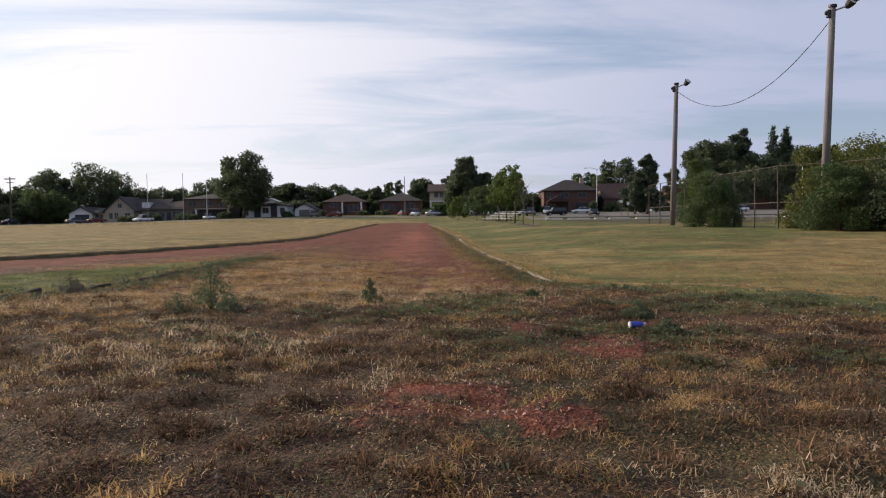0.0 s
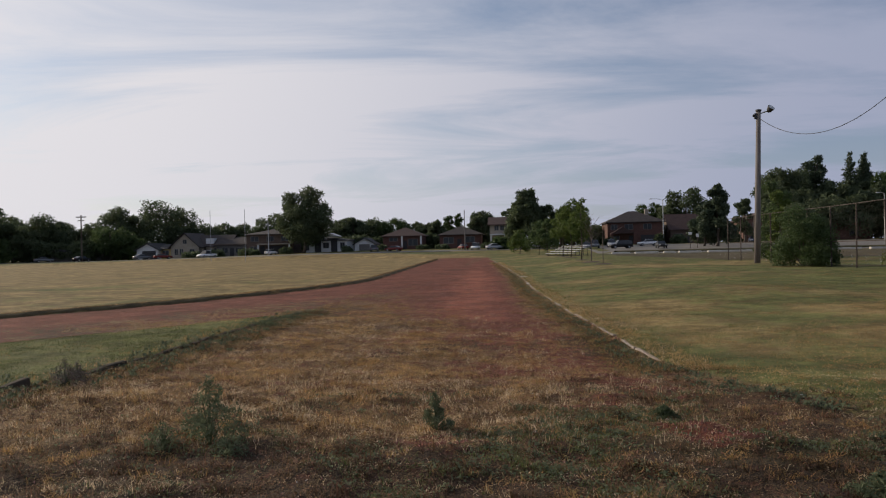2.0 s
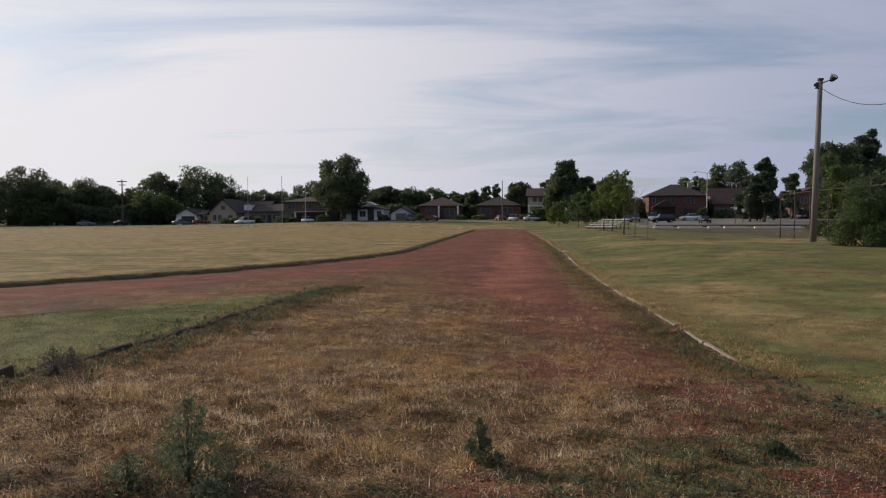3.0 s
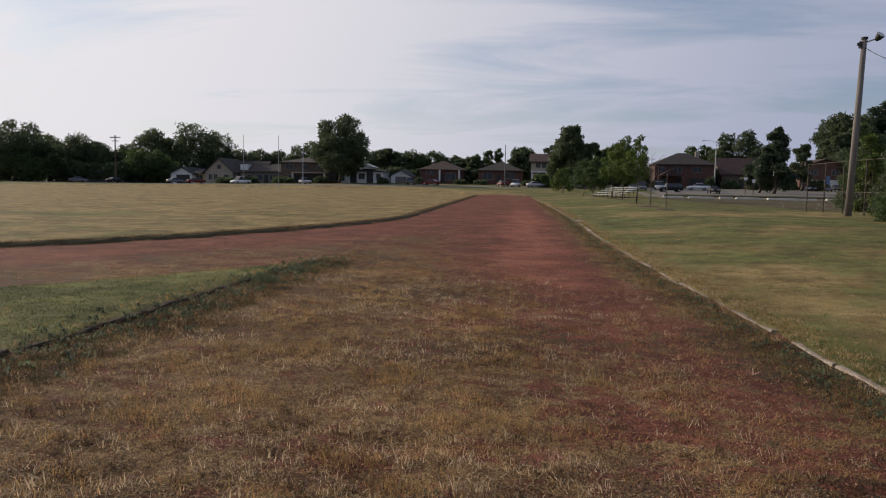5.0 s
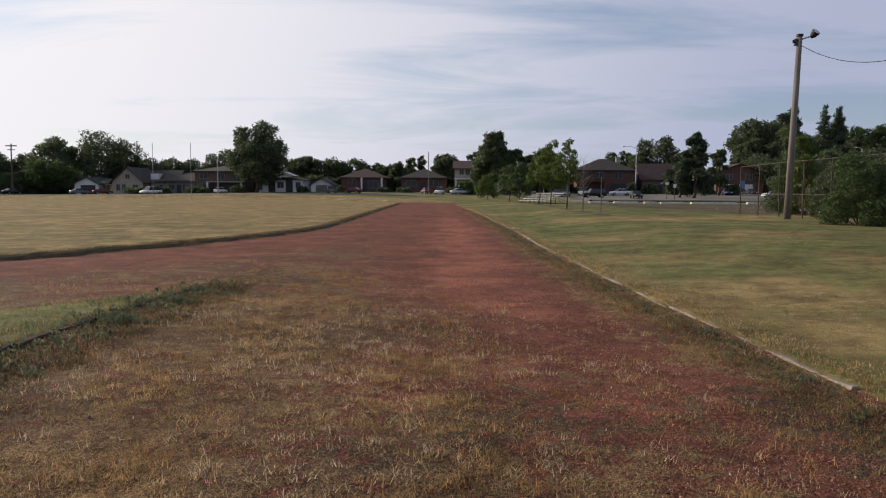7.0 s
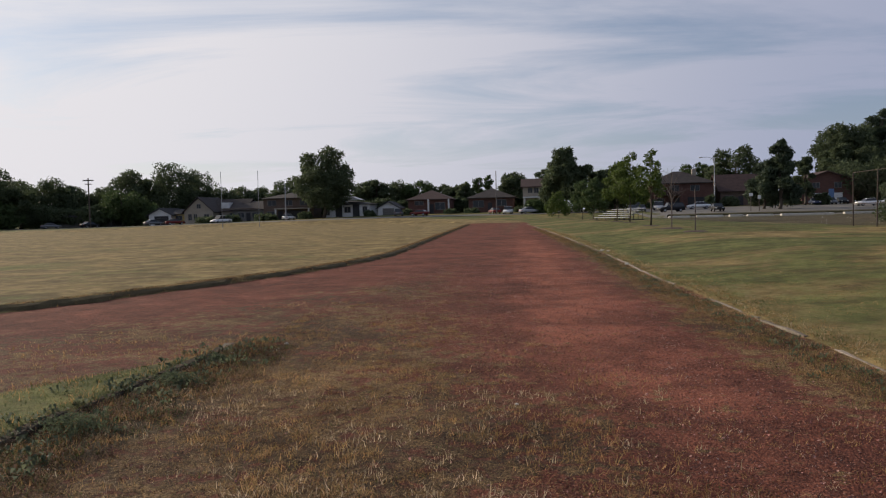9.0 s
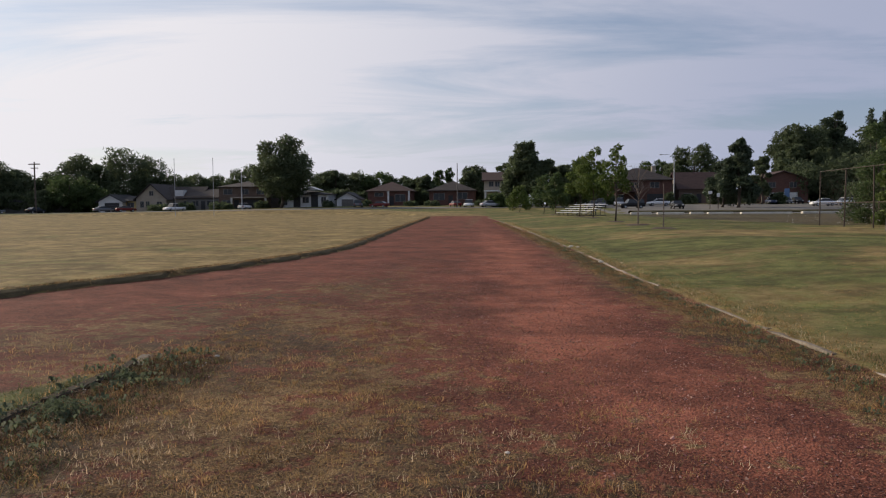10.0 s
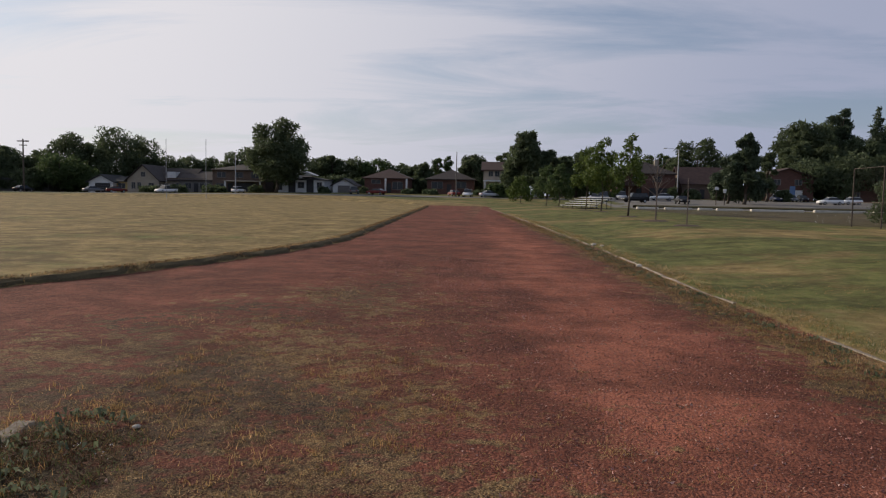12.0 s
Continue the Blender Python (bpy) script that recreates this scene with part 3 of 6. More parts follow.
def tree(name, x, y, h, w, label, mat="leaf", seed=0, low=0.2, n=2600, size=0.42, lumps=11, lean=0.0, base=None, kind="round", category="tree", trunk_r=None, group=""):
    """A tapered trunk with limbs and a crown of loose leaf clumps."""
    rng = np.random.default_rng(seed + 100)
    h, w, n, size = 1.045 * h, (2.7 if kind == "conifer" else 1.2) * w, int(2.1 * n), 0.90 * size
    foot = zat(x, y) - 0.05
    if base is not None:
        h -= foot - base
    t = thing(name, x, y, foot, 0, label, category, group)
    r = trunk_r or 0.018 * h + 0.05
    z0 = low * h
    blobs = []
    bm = bmesh.new()
    tube(bm, [(0, 0, -0.1), (0.03 * w, 0, z0 * 0.6), (lean * 0.5, 0.02 * w, h * 0.5), (lean, 0, h * 0.82)], [r * 1.35, r, r * 0.7, r * 0.25], 7)
    for k in range(lumps):
        f = (k + 0.5) / lumps
        ang = k * 2.4 + rng.uniform(-0.4, 0.4)
        if kind == "round":
            zz = z0 + (h - z0) * (0.14 + 0.70 * f)
            reach = 0.5 * w * math.sin(math.pi * (0.18 + 0.66 * f)) * 0.62
            s = 0.5 * w * rng.uniform(0.26, 0.56) * (1.08 - 0.35 * f)
            blob = (reach * math.cos(ang) + lean * f, reach * math.sin(ang), min(zz, h - s * 0.7), s, s, s * rng.uniform(0.65, 0.9))
        elif kind == "tall":
            zz = z0 + (h - z0) * (0.08 + 0.80 * f)
            reach = 0.5 * w * (1 - f) ** 0.6 * 0.55 + 0.05 * w
            s = 0.5 * w * rng.uniform(0.38, 0.55) * (1.05 - 0.55 * f)
            blob = (reach * math.cos(ang) + lean * f, reach * math.sin(ang), min(zz, h - s * 0.8), s, s, s * rng.uniform(0.8, 1.2))
        else:  # conifer: flat tiers
            zz = z0 + (h - z0) * f
            s = 0.5 * w * (1.0 - 0.93 * f) * rng.uniform(0.75, 1.0)
            blob = (0.2 * s * math.cos(ang), 0.2 * s * math.sin(ang), zz, s, s, (h - z0) / lumps * 0.75)
        blobs.append(blob)
        if k % 2 == 0 and kind != "conifer":
            zs = max(z0 * 0.8, blob[2] - 0.22 * h)
            tube(bm, [(0.02 * w, 0, zs), (blob[0] * 0.5, blob[1] * 0.5, (zs + blob[2]) / 2), (blob[0] * 0.95, blob[1] * 0.95, blob[2])], [r * 0.45, r * 0.3, r * 0.08], 5)
    part("trunk", bm, "bark", t, soft=True)
    polys("crown", leaves(rng, blobs, n, size)[:, :3], 3, mat, t)
    return t


def bush(name, x, y, h, w, label, mat="leaf_mid", seed=0, n=3000, size=0.16, depth=None, category="bush"):
    rng = np.random.default_rng(seed + 900)
    t = thing(name, x, y, zat(x, y), 0, label, category)
    depth = depth or w
    blobs = []
    bm = bmesh.new()
    for k in range(10):
        f = k / 9
        ang = k * 2.4
        s = w * rng.uniform(0.17, 0.26)
        zz = s * 0.5 + (h - 1.4 * s) * f ** 1.4
        reach = 0.34 * (1 - 0.55 * f ** 2)
        blobs.append((w * reach * math.cos(ang), depth * reach * math.sin(ang), zz, s, s * depth / w, s * rng.uniform(0.8, 1.15)))
        tube(bm, [(0.1 * math.cos(ang), 0.1 * math.sin(ang), -0.05), (blobs[-1][0] * 0.6, blobs[-1][1] * 0.6, zz * 0.6), (blobs[-1][0], blobs[-1][1], zz)], [0.035, 0.025, 0.008], 5)
    part("stem", bm, "bark", t)
    v = leaves(rng, blobs, n, size)
    v[..., 2] = np.maximum(v[..., 2], 0.02)
    polys("foliage", v, 4, mat, t)
    return t


# ---------------------------------------------------------------- houses
def window(wall_y, x0, x1, z0, z1, parent, frame_mat="trim"):
    bm = bmesh.new()
    for a in ((x0 - 0.06, x1 + 0.06, z1, z1 + 0.06), (x0 - 0.06, x1 + 0.06, z0 - 0.06, z0), (x0 - 0.06, x0, z0, z1), (x1, x1 + 0.06, z0, z1), ((x0 + x1) / 2 - 0.03, (x0 + x1) / 2 + 0.03, z0, z1)):
        box(bm, a[0], a[1], wall_y - 0.07, wall_y + 0.02, a[2], a[3])
    w = part("window", bm, frame_mat, parent)
    bm = bmesh.new()
    box(bm, x0, x1, wall_y - 0.03, wall_y - 0.015, z0, z1)
    part("pane", bm, "glass", w)
    return w


def house(x, y, w, d, eave, ridge, label, wall="brick", roof="roof", kind="hip", base=0.55, wins=(), doors=(), garage=(), turn=0.0, over=0.45, chimney=None, name="house"):
    """Front wall on local y = 0 facing -y; wins and doors are (x0, x1, z0, z1)."""
    h = thing(name, x, y, zat(x, y), turn, label, "house")
    h.matrix_basis = h.matrix_basis @ Matrix.Diagonal((1, 1, 0.86, 1))
    bm = bmesh.new()
    box(bm, -w / 2, w / 2, 0, d, -0.3, eave)
    if kind == "gable_front":
        prism(bm, [(-w / 2, eave), (w / 2, eave), (0, ridge - 0.06)], 0, d)
    if kind == "gable_side":
        for sx in (-w / 2, w / 2 - 0.2):
            a = [bm.verts.new((sx + k * 0.2, yy, zz)) for k in (0, 1) for yy, zz in ((0, eave), (d, eave), (d / 2, ridge - 0.06))]
            bm.faces.new(a[:3]), bm.faces.new(a[3:][::-1])
    part("wall", bm, wall, h)
    bm = bmesh.new()
    o = over
    if kind == "hip":
        k = min(w, d) * 0.5
        low = [bm.verts.new(p) for p in ((-w / 2 - o, -o, eave), (w / 2 + o, -o, eave), (w / 2 + o, d + o, eave), (-w / 2 - o, d + o, eave))]
        und = [bm.verts.new((v.co.x, v.co.y, eave - 0.18)) for v in low]
        run = max(w / 2 - k, 0.15)
        top = [bm.verts.new((-run, d / 2, ridge)), bm.verts.new((run, d / 2, ridge))]
        bm.faces.new((low[0], low[1], top[1], top[0])), bm.faces.new((low[2], low[3], top[0], top[1]))
        bm.faces.new((low[1], low[2], top[1])), bm.faces.new((low[3], low[0], top[0]))
        for i in range(4):
            bm.faces.new((und[i], und[(i + 1) % 4], low[(i + 1) % 4], low[i]))
        bm.faces.new(und[::-1])
    elif kind == "gable_front":
        s = (ridge - eave) / (w / 2)
        prism(bm, [(-w / 2 - o, eave - s * o), (0, ridge), (w / 2 + o, eave - s * o), (w / 2 + o, eave - s * o + 0.2), (0, ridge + 0.22), (-w / 2 - o, eave - s * o + 0.2)], -o, d + o)
    else:
        s = (ridge - eave) / (d / 2)
        pts = [(-o, eave - s * o), (d / 2, ridge), (d + o, eave - s * o), (d + o, eave - s * o + 0.2), (d / 2, ridge + 0.22), (-o, eave - s * o + 0.2)]
        a = [bm.verts.new((-w / 2 - o, yy, zz)) for yy, zz in pts]
        b = [bm.verts.new((w / 2 + o, yy, zz)) for yy, zz in pts]
        bm.faces.new(a), bm.faces.new(b[::-1])
        for i in range(6):
            bm.faces.new((a[i], b[i], b[(i + 1) % 6], a[(i + 1) % 6]))
    bmesh.ops.recalc_face_normals(bm, faces=bm.faces)
    rf = part("roof", bm, roof, h)
    if chimney:
        bm = bmesh.new()
        box(bm, chimney[0], chimney[0] + 0.8, d * 0.4, d * 0.4 + 0.7, eave, chimney[1], 0.03)
        part("chimney", bm, "cream", rf)
    for a in wins:
        window(0, *a, h)
    for a in doors:
        bm = bmesh.new()
        box(bm, a[0], a[1], -0.05, 0.03, a[2], a[3])
        box(bm, a[1] - 0.16, a[1] - 0.1, -0.1, -0.04, a[2] + 0.95, a[2] + 1.05)
        part("door", bm, "dark", h)
    for g in garage:
        bm = bmesh.new()
        k = 4
        for i in range(k):
            box(bm, g[0], g[1], -0.06 - 0.01 * (i % 2), 0.02, g[2] + i * (g[3] - g[2]) / k + 0.01, g[2] + (i + 1) * (g[3] - g[2]) / k)
        part("garage_door", bm, g[4], h)
    return h


def posts(h, places, z1, y=-1.4, mat="white", r=0.16):
    for x in places:
        bm = bmesh.new()
        box(bm, x - r, x + r, y - r, y + r, -0.2, z1, 0.02)
        part("column", bm, mat, h)


# far end of the street
house(-98.8, 166, 12, 9, 2.8, 4.4, "low grey bungalow half hidden by trees", "grey_wall", "roof_grey", "gable_side", wins=((-4, -2.4, 1, 2.2), (1, 2.6, 1, 2.2)))
house(-81.1, 164.5, 5.0, 8, 2.5, 4.0, "small white garage with a dark door and gable roof", "white", "roof_grey", "gable_front", garage=((-1.2, 1.9, 0, 2.2, "dark"),), name="garage")
house(-77.1, 166, 3.6, 7, 2.6, 3.6, "low yellow sided house wing beside a garage", "yellow", "roof_grey", "gable_side", wins=((-1.2, 0.2, 1, 2.1),))
h = house(-72.7, 165, 6.4, 10, 3.0, 6.3, "cream one and a half storey house with steep front gable", "cream", "roof", "gable_front", wins=((-2.3, -1.6, 0.9, 2.3), (-1.1, -0.4, 0.9, 2.3), (1.2, 2.2, 0.9, 2.2), (-0.35, 0.45, 3.7, 4.7)))
h = house(-67.6, 168, 7.5, 8, 3.0, 5.6, "cream house wing with a roof dormer", "cream", "roof", "gable_side", wins=((-2.2, -1.4, 0.9, 2.2), (0.4, 1.6, 0.9, 2.2)))
bm = bmesh.new()
box(bm, -1.6, 0.2, 0.4, 3.0, 3.2, 4.9)
part("dormer", bm, "white", h)
house(-61.4, 167, 9.5, 9, 2.9, 4.8, "low grey sided bungalow with brown roof", "grey_wall", "roof", "gable_side", wins=((-3.6, -2.2, 0.9, 2.1), (-0.4, 1.4, 0.9, 2.1), (2.6, 3.8, 0.9, 2.1)), doors=((-1.7, -0.8, 0, 2.1),))
h = house(-53.5, 166, 10.8, 10, 5.2, 6.7, "brown brick two storey house with hipped roof and porch", "brick_b", "roof", "hip", wins=((-4.4, -2.7, 3.4, 4.6), (-0.8, 0.8, 3.4, 4.6), (2.5, 4.3, 3.4, 4.6), (-4.6, -3.0, 0.8, 2.0)), garage=((-0.6, 3.6, 0, 2.2, "dark"),), doors=((-2.3, -1.3, 0, 2.1),))
bm = bmesh.new()
box(bm, -2.6, 5.0, -1.6, 0, 2.45, 2.75, 0.04)
part("porch_roof", bm, "cream", h)
posts(h, (-2.3, 4.7), 2.45)
h = house(-40.9, 165, 9.6, 9, 3.0, 3.9, "white bungalow with dark panels and small white gables", "white", "roof_grey", "hip", wins=((-4.4, -3.6, 0.5, 2.4), (-0.4, 0.8, 1.0, 2.3), (3.4, 4.3, 1.0, 2.3)))
for x0, x1 in ((-2.3, -0.9), (1.3, 2.7)):
    bm = bmesh.new()
    box(bm, x0, x1, -0.08, 0.02, 0, 2.9)
    part("panel", bm, "dark", h)
for x0, z0, hw in ((-1.2, 3.2, 1.5), (1.2, 3.9, 2.0)):
    bm = bmesh.new()
    prism(bm, [(x0 - hw, z0), (x0 + hw, z0), (x0, z0 + 0.9)], -0.6, 3.2)
    part("gable", bm, "white", h)
house(-32.4, 166, 4.4, 7, 1.7, 3.1, "small pale garage with sloping roof", "white", "roof_grey", "gable_front", garage=((-1.2, 1.2, 0, 1.6, "grey_wall"),), name="garage")
h = house(-23.8, 165, 8.6, 9, 3.4, 5.6, "red brick bungalow with hipped roof and white porch columns", "brick", "roof_red", "hip", wins=((-2.9, -1.2, 2.1, 2.95), (1.2, 3.2, 0.9, 2.5)), doors=((0.1, 0.9, 0.1, 2.2),))
posts(h, (0.0, 4.1), 3.3, -1.2)
bm = bmesh.new()
box(bm, -4.6, -1.2, -2.2, -0.1, -0.2, 1.1, 0.04)
part("porch_wall", bm, "brick", h)
house(-11.3, 165, 9.0, 9, 3.4, 5.6, "red brick bungalow with brown hipped roof and broad windows", "brick", "roof", "hip", wins=((-3.6, -1.5, 1.2, 2.7), (1.1, 3.0, 1.4, 2.8)), doors=((-0.7, 0.2, 0.1, 2.2),))
h = house(-1.7, 163, 6.4, 9, 5.6, 7.4, "beige two storey house with upper row of windows", "cream", "roof_red", "gable_side", wins=((-2.2, -1.4, 4.2, 5.3), (-1.0, -0.2, 4.2, 5.3), (0.2, 1.0, 4.2, 5.3), (0.6, 1.8, 0.9, 2.2)), doors=((-1.8, -0.9, 0, 2.1),))
bm = bmesh.new()
box(bm, -3.2, 3.2, -1.8, 0, 3.0, 3.3, 0.04)
part("porch_roof", bm, "white", h)
posts(h, (-2.9, 0.0, 2.9), 3.0, -1.5)
h = house(25.3, 163, 11.5, 10, 5.4, 8.2, "red brick two storey house with pale chimney", "brick", "roof", "hip", wins=((-5.0, -3.8, 3.6, 4.8), (-2.2, -0.6, 3.6, 4.8), (1.6, 3.2, 3.6, 4.8), (-4.8, -3.4, 0.8, 2.1)), doors=((-1.4, -0.4, 0, 2.1),), garage=((1.0, 4.8, 0, 2.2, "dark"),), chimney=(2.6, 8.6))
bm = bmesh.new()
prism(bm, [(-5.4, 2.6), (-0.4, 2.6), (-2.9, 4.2)], -2.4, 0.2)
part("porch_roof", bm, "roof_red", h)
posts(h, (-5.2, -0.6), 2.7, -2.2, "brick", 0.25)
h = house(37.3, 165, 9.0, 10, 3.4, 7.0, "brown brick house with tall sloping red roof", "brick_b", "roof_red", "gable_side", wins=((-3.6, -2.2, 0.9, 2.2), (0.8, 2.6, 0.9, 2.2)), doors=((-1.2, -0.3, 0, 2.1),))
h = house(50.5, 160, 9.0, 9, 5.0, 6.8, "red brick house with a white double garage door", "brick", "roof_red", "gable_front", wins=((-2.6, -1.4, 3.4, 4.5), (1.2, 2.4, 3.4, 4.5)), garage=((-2.6, 2.6, 0, 2.3, "white"),))
house(66.1, 162, 10, 9, 4.8, 6.8, "brick house half hidden behind trees", "brick", "roof", "hip", wins=((-3.4, -2.0, 0.9, 2.2), (1.2, 2.8, 0.9, 2.2)))


# ---------------------------------------------------------------- vehicles
def car(x, y, turn, colour, label, style="saloon"):
    c = thing("car", x, y, zat(x, y) + 0.03, turn, label, "car", "cars parked along the street", scale=0.78)
    L, H, W = {"saloon": (4.6, 1.45, 1.78), "suv": (4.7, 1.72, 1.86), "pickup": (5.4, 1.80, 1.95), "hatch": (4.0, 1.5, 1.72)}[style]
    l = L / 2
    body = [(-l, 0.32), (l, 0.32), (l, 0.62), (l - 0.12, 0.78), (l - 1.15, 0.95), (-l + 0.1, 0.98), (-l, 0.8)]
    cab = {"saloon": [(l - 1.25, 0.93), (l - 1.95, H), (-l + 1.35, H), (-l + 0.5, 0.95)], "suv": [(l - 1.2, 0.93), (l - 1.75, H), (-l + 0.35, H), (-l + 0.08, 0.95)],
           "pickup": [(l - 1.3, 0.93), (l - 1.9, H), (-l + 2.2, H), (-l + 2.0, 0.95)], "hatch": [(l - 1.0, 0.93), (l - 1.65, H), (-l + 0.6, H), (-l + 0.1, 0.95)]}[style]
    bm = prism(bmesh.new(), body, -W / 2, W / 2)
    bmesh.ops.bevel(bm, geom=bm.edges[:], offset=0.06, segments=2, affect="EDGES")
    b = part("body", bm, colour, c, soft=True)
    bm = bmesh.new()
    a = [bm.verts.new((px, s * (W / 2 - (0.06 if k in (0, 3) else 0.24)), pz)) for s in (-1, 1) for k, (px, pz) in enumerate(cab)]
    bm.faces.new(a[:4]), bm.faces.new(a[4:][::-1])
    for i in range(4):
        bm.faces.new((a[i], a[4 + i], a[4 + (i + 1) % 4], a[(i + 1) % 4]))
    bmesh.ops.recalc_face_normals(bm, faces=bm.faces)
    part("cabin_glass", bm, "glass", c)
    bm = bmesh.new()
    box(bm, cab[2][0] - 0.02, cab[1][0] + 0.02, -W / 2 + 0.2, W / 2 - 0.2, H - 0.03, H + 0.04, 0.03)
    part("roof", bm, colour, c)
    for wx in (-l + 0.85, l - 0.9):
        for s in (-1, 1):
            bm = tube(bmesh.new(), [(wx, s * (W / 2 - 0.2), 0.32), (wx, s * (W / 2 + 0.02), 0.32)], 0.32, 14)
            wheel = part("wheel", bm, "tyre", c)
            bm = tube(bmesh.new(), [(wx, s * (W / 2 - 0.02), 0.32), (wx, s * (W / 2 + 0.035), 0.32)], 0.19, 10)
            part("rim", bm, "galv", wheel)
    for s in (-1, 1):
        bm = box(bmesh.new(), l - 0.08, l + 0.012, s * (W / 2 - 0.3) - 0.18, s * (W / 2 - 0.3) + 0.18, 0.62, 0.76, 0.02)
        part("headlight", bm, "lens", c)
        bm = box(bmesh.new(), -l - 0.012, -l + 0.06, s * (W / 2 - 0.25) - 0.14, s * (W / 2 - 0.25) + 0.14, 0.66, 0.86, 0.02)
        part("tail_light", bm, paint("tail", (0.25, 0.01, 0.01)), c)
    return c


WHITE, SILVER, RED, BLACK, NAVY, GREY = paint("white", (0.72, 0.72, 0.72)), paint("silver", (0.42, 0.43, 0.45), 0.3), paint("red", (0.13, 0.018, 0.015)), paint("black", (0.010, 0.010, 0.011), 0.6), paint("navy", (0.025, 0.035, 0.07)), paint("grey", (0.14, 0.145, 0.15))
car(-98.0, 153, 50, GREY, "grey saloon parked by the kerb")
car(-88.2, 150.5, 70, BLACK, "black saloon parked by the kerb")
car(-77.0, 154, 55, GREY, "dark grey saloon parked by the kerb")
car(-72.6, 154.2, 40, RED, "dark red saloon parked by the kerb")
car(-62.2, 152, 245, WHITE, "white pickup parked by the kerb", "pickup")
car(-49.8, 155, 80, WHITE, "white hatchback on a driveway", "hatch")
car(-28.2, 155, 95, GREY, "grey estate car on a driveway", "suv")
car(-23.9, 153, 160, RED, "dark red saloon on the street")
car(-9.9, 152, 110, RED, "dark red saloon parked by the kerb")
car(-7.4, 151, 265, WHITE, "white sports utility car facing the field", "suv")
car(-3.6, 150, 30, SILVER, "silver saloon parked by the kerb")
car(2.2, 149.4, 275, WHITE, "white van-like car facing the field", "suv")
car(4.8, 151, 250, SILVER, "silver saloon in the car park")
car(12.3, 132, 260, GREY, "grey saloon in the car park")
car(17.4, 140, 265, SILVER, "silver sports utility car in the car park", "suv")
car(23.0, 124, 268, BLACK, "black saloon in the car park")
car(47.4, 135, 185, WHITE, "white saloon in the sunlit car park")
car(51.8, 138, 190, WHITE, "white hatchback in the sunlit car park", "hatch")
car(44.9, 150, 262, NAVY, "navy blue saloon before a brick house")
car(47.6, 150.5, 268, GREY, "dark grey hatchback before a brick house", "hatch")
car(13.9, 135, 262, GREY, "grey pickup in the car park", "pickup")
car(17.2, 127, 190, BLACK, "black sports utility car in the car park", "suv")
car(23.9, 141, 182, WHITE, "white saloon far off in the car park")
car(50.0, 152, 265, BLACK, "black saloon before a garage door")


# ---------------------------------------------------------------- trees far off
tree("maple_tree", -44.6, 161, 14.4, 10.0, "large dark maple with a broad full crown", "leaf", 0, 0.14, 8500, 0.5, 14, base=0.6, kind="round")
tree("tree", -75.8, 185, 7.8, 9.2, "dark green leafy tree behind the houses", "leaf", 1, 0.12, 2400, 0.5, 11, base=0.6, kind="round")
tree("tree", -108.0, 178, 8.5, 7.8, "dark green leafy tree behind the houses", "leaf", 2, 0.12, 2400, 0.5, 11, base=0.6, kind="round")
tree("tree", -110.7, 170, 10.7, 9.9, "dark green leafy tree behind the houses", "leaf", 3, 0.12, 2400, 0.5, 11, base=0.6, kind="round")
tree("tree", -108.2, 175, 9.8, 5.1, "dark green leafy tree behind the houses", "leaf", 4, 0.12, 2400, 0.5, 11, base=0.6, kind="round")
tree("tree", -102.8, 180, 9.0, 7.9, "dark green leafy tree behind the houses", "leaf", 5, 0.12, 2400, 0.5, 11, base=0.6, kind="round")
tree("tree", -95.7, 180, 12.5, 10.4, "dark green leafy tree behind the houses", "leaf", 6, 0.12, 4000, 0.5, 11, base=0.6, kind="round")
tree("tree", -93.2, 183, 11.4, 7.9, "dark green leafy tree behind the houses", "leaf", 7, 0.12, 3000, 0.5, 11, base=0.6, kind="round")
tree("tree", -84.0, 180, 13.4, 12.9, "dark green leafy tree behind the houses", "leaf", 8, 0.12, 5500, 0.5, 13, base=0.6, kind="round")
tree("tree", -80.3, 182, 10.6, 6.5, "dark green leafy tree behind the houses", "leaf", 9, 0.12, 2400, 0.5, 11, base=0.6, kind="round")
tree("tree", -90.6, 166, 7.5, 8.4, "mid green bushy tree beside the street", "leaf_mid", 10, 0.12, 2400, 0.5, 11, base=0.6, kind="round")
tree("tree", -94.9, 164, 4.6, 5.9, "dark green leafy tree behind the houses", "leaf", 11, 0.12, 2400, 0.5, 11, base=0.6, kind="round")
tree("tree", -86.5, 168, 5.2, 7.2, "mid green bushy tree beside the street", "leaf_mid", 12, 0.12, 2400, 0.5, 11, base=0.6, kind="round")
tree("tree", -102.4, 168, 3.6, 7.3, "dark green leafy tree behind the houses", "leaf", 13, 0.12, 2400, 0.5, 11, base=0.6, kind="round")
tree("tree", -72.3, 186, 8.6, 9.3, "dark green leafy tree behind the houses", "leaf", 14, 0.12, 2400, 0.5, 11, base=0.6, kind="round")
tree("tree", -67.1, 188, 8.3, 8.0, "dark green leafy tree behind the houses", "leaf", 15, 0.12, 2400, 0.5, 11, base=0.6, kind="round")
tree("tree", -59.7, 186, 10.1, 9.2, "dark green leafy tree behind the houses", "leaf", 16, 0.12, 3000, 0.5, 11, base=0.6, kind="round")
tree("tree", -55.8, 186, 8.5, 5.2, "dark green leafy tree behind the houses", "leaf", 17, 0.12, 2400, 0.5, 11, base=0.6, kind="round")
tree("tree", -42.2, 186, 8.4, 6.5, "dark green leafy tree behind the houses", "leaf", 18, 0.12, 2400, 0.5, 11, base=0.6, kind="round")
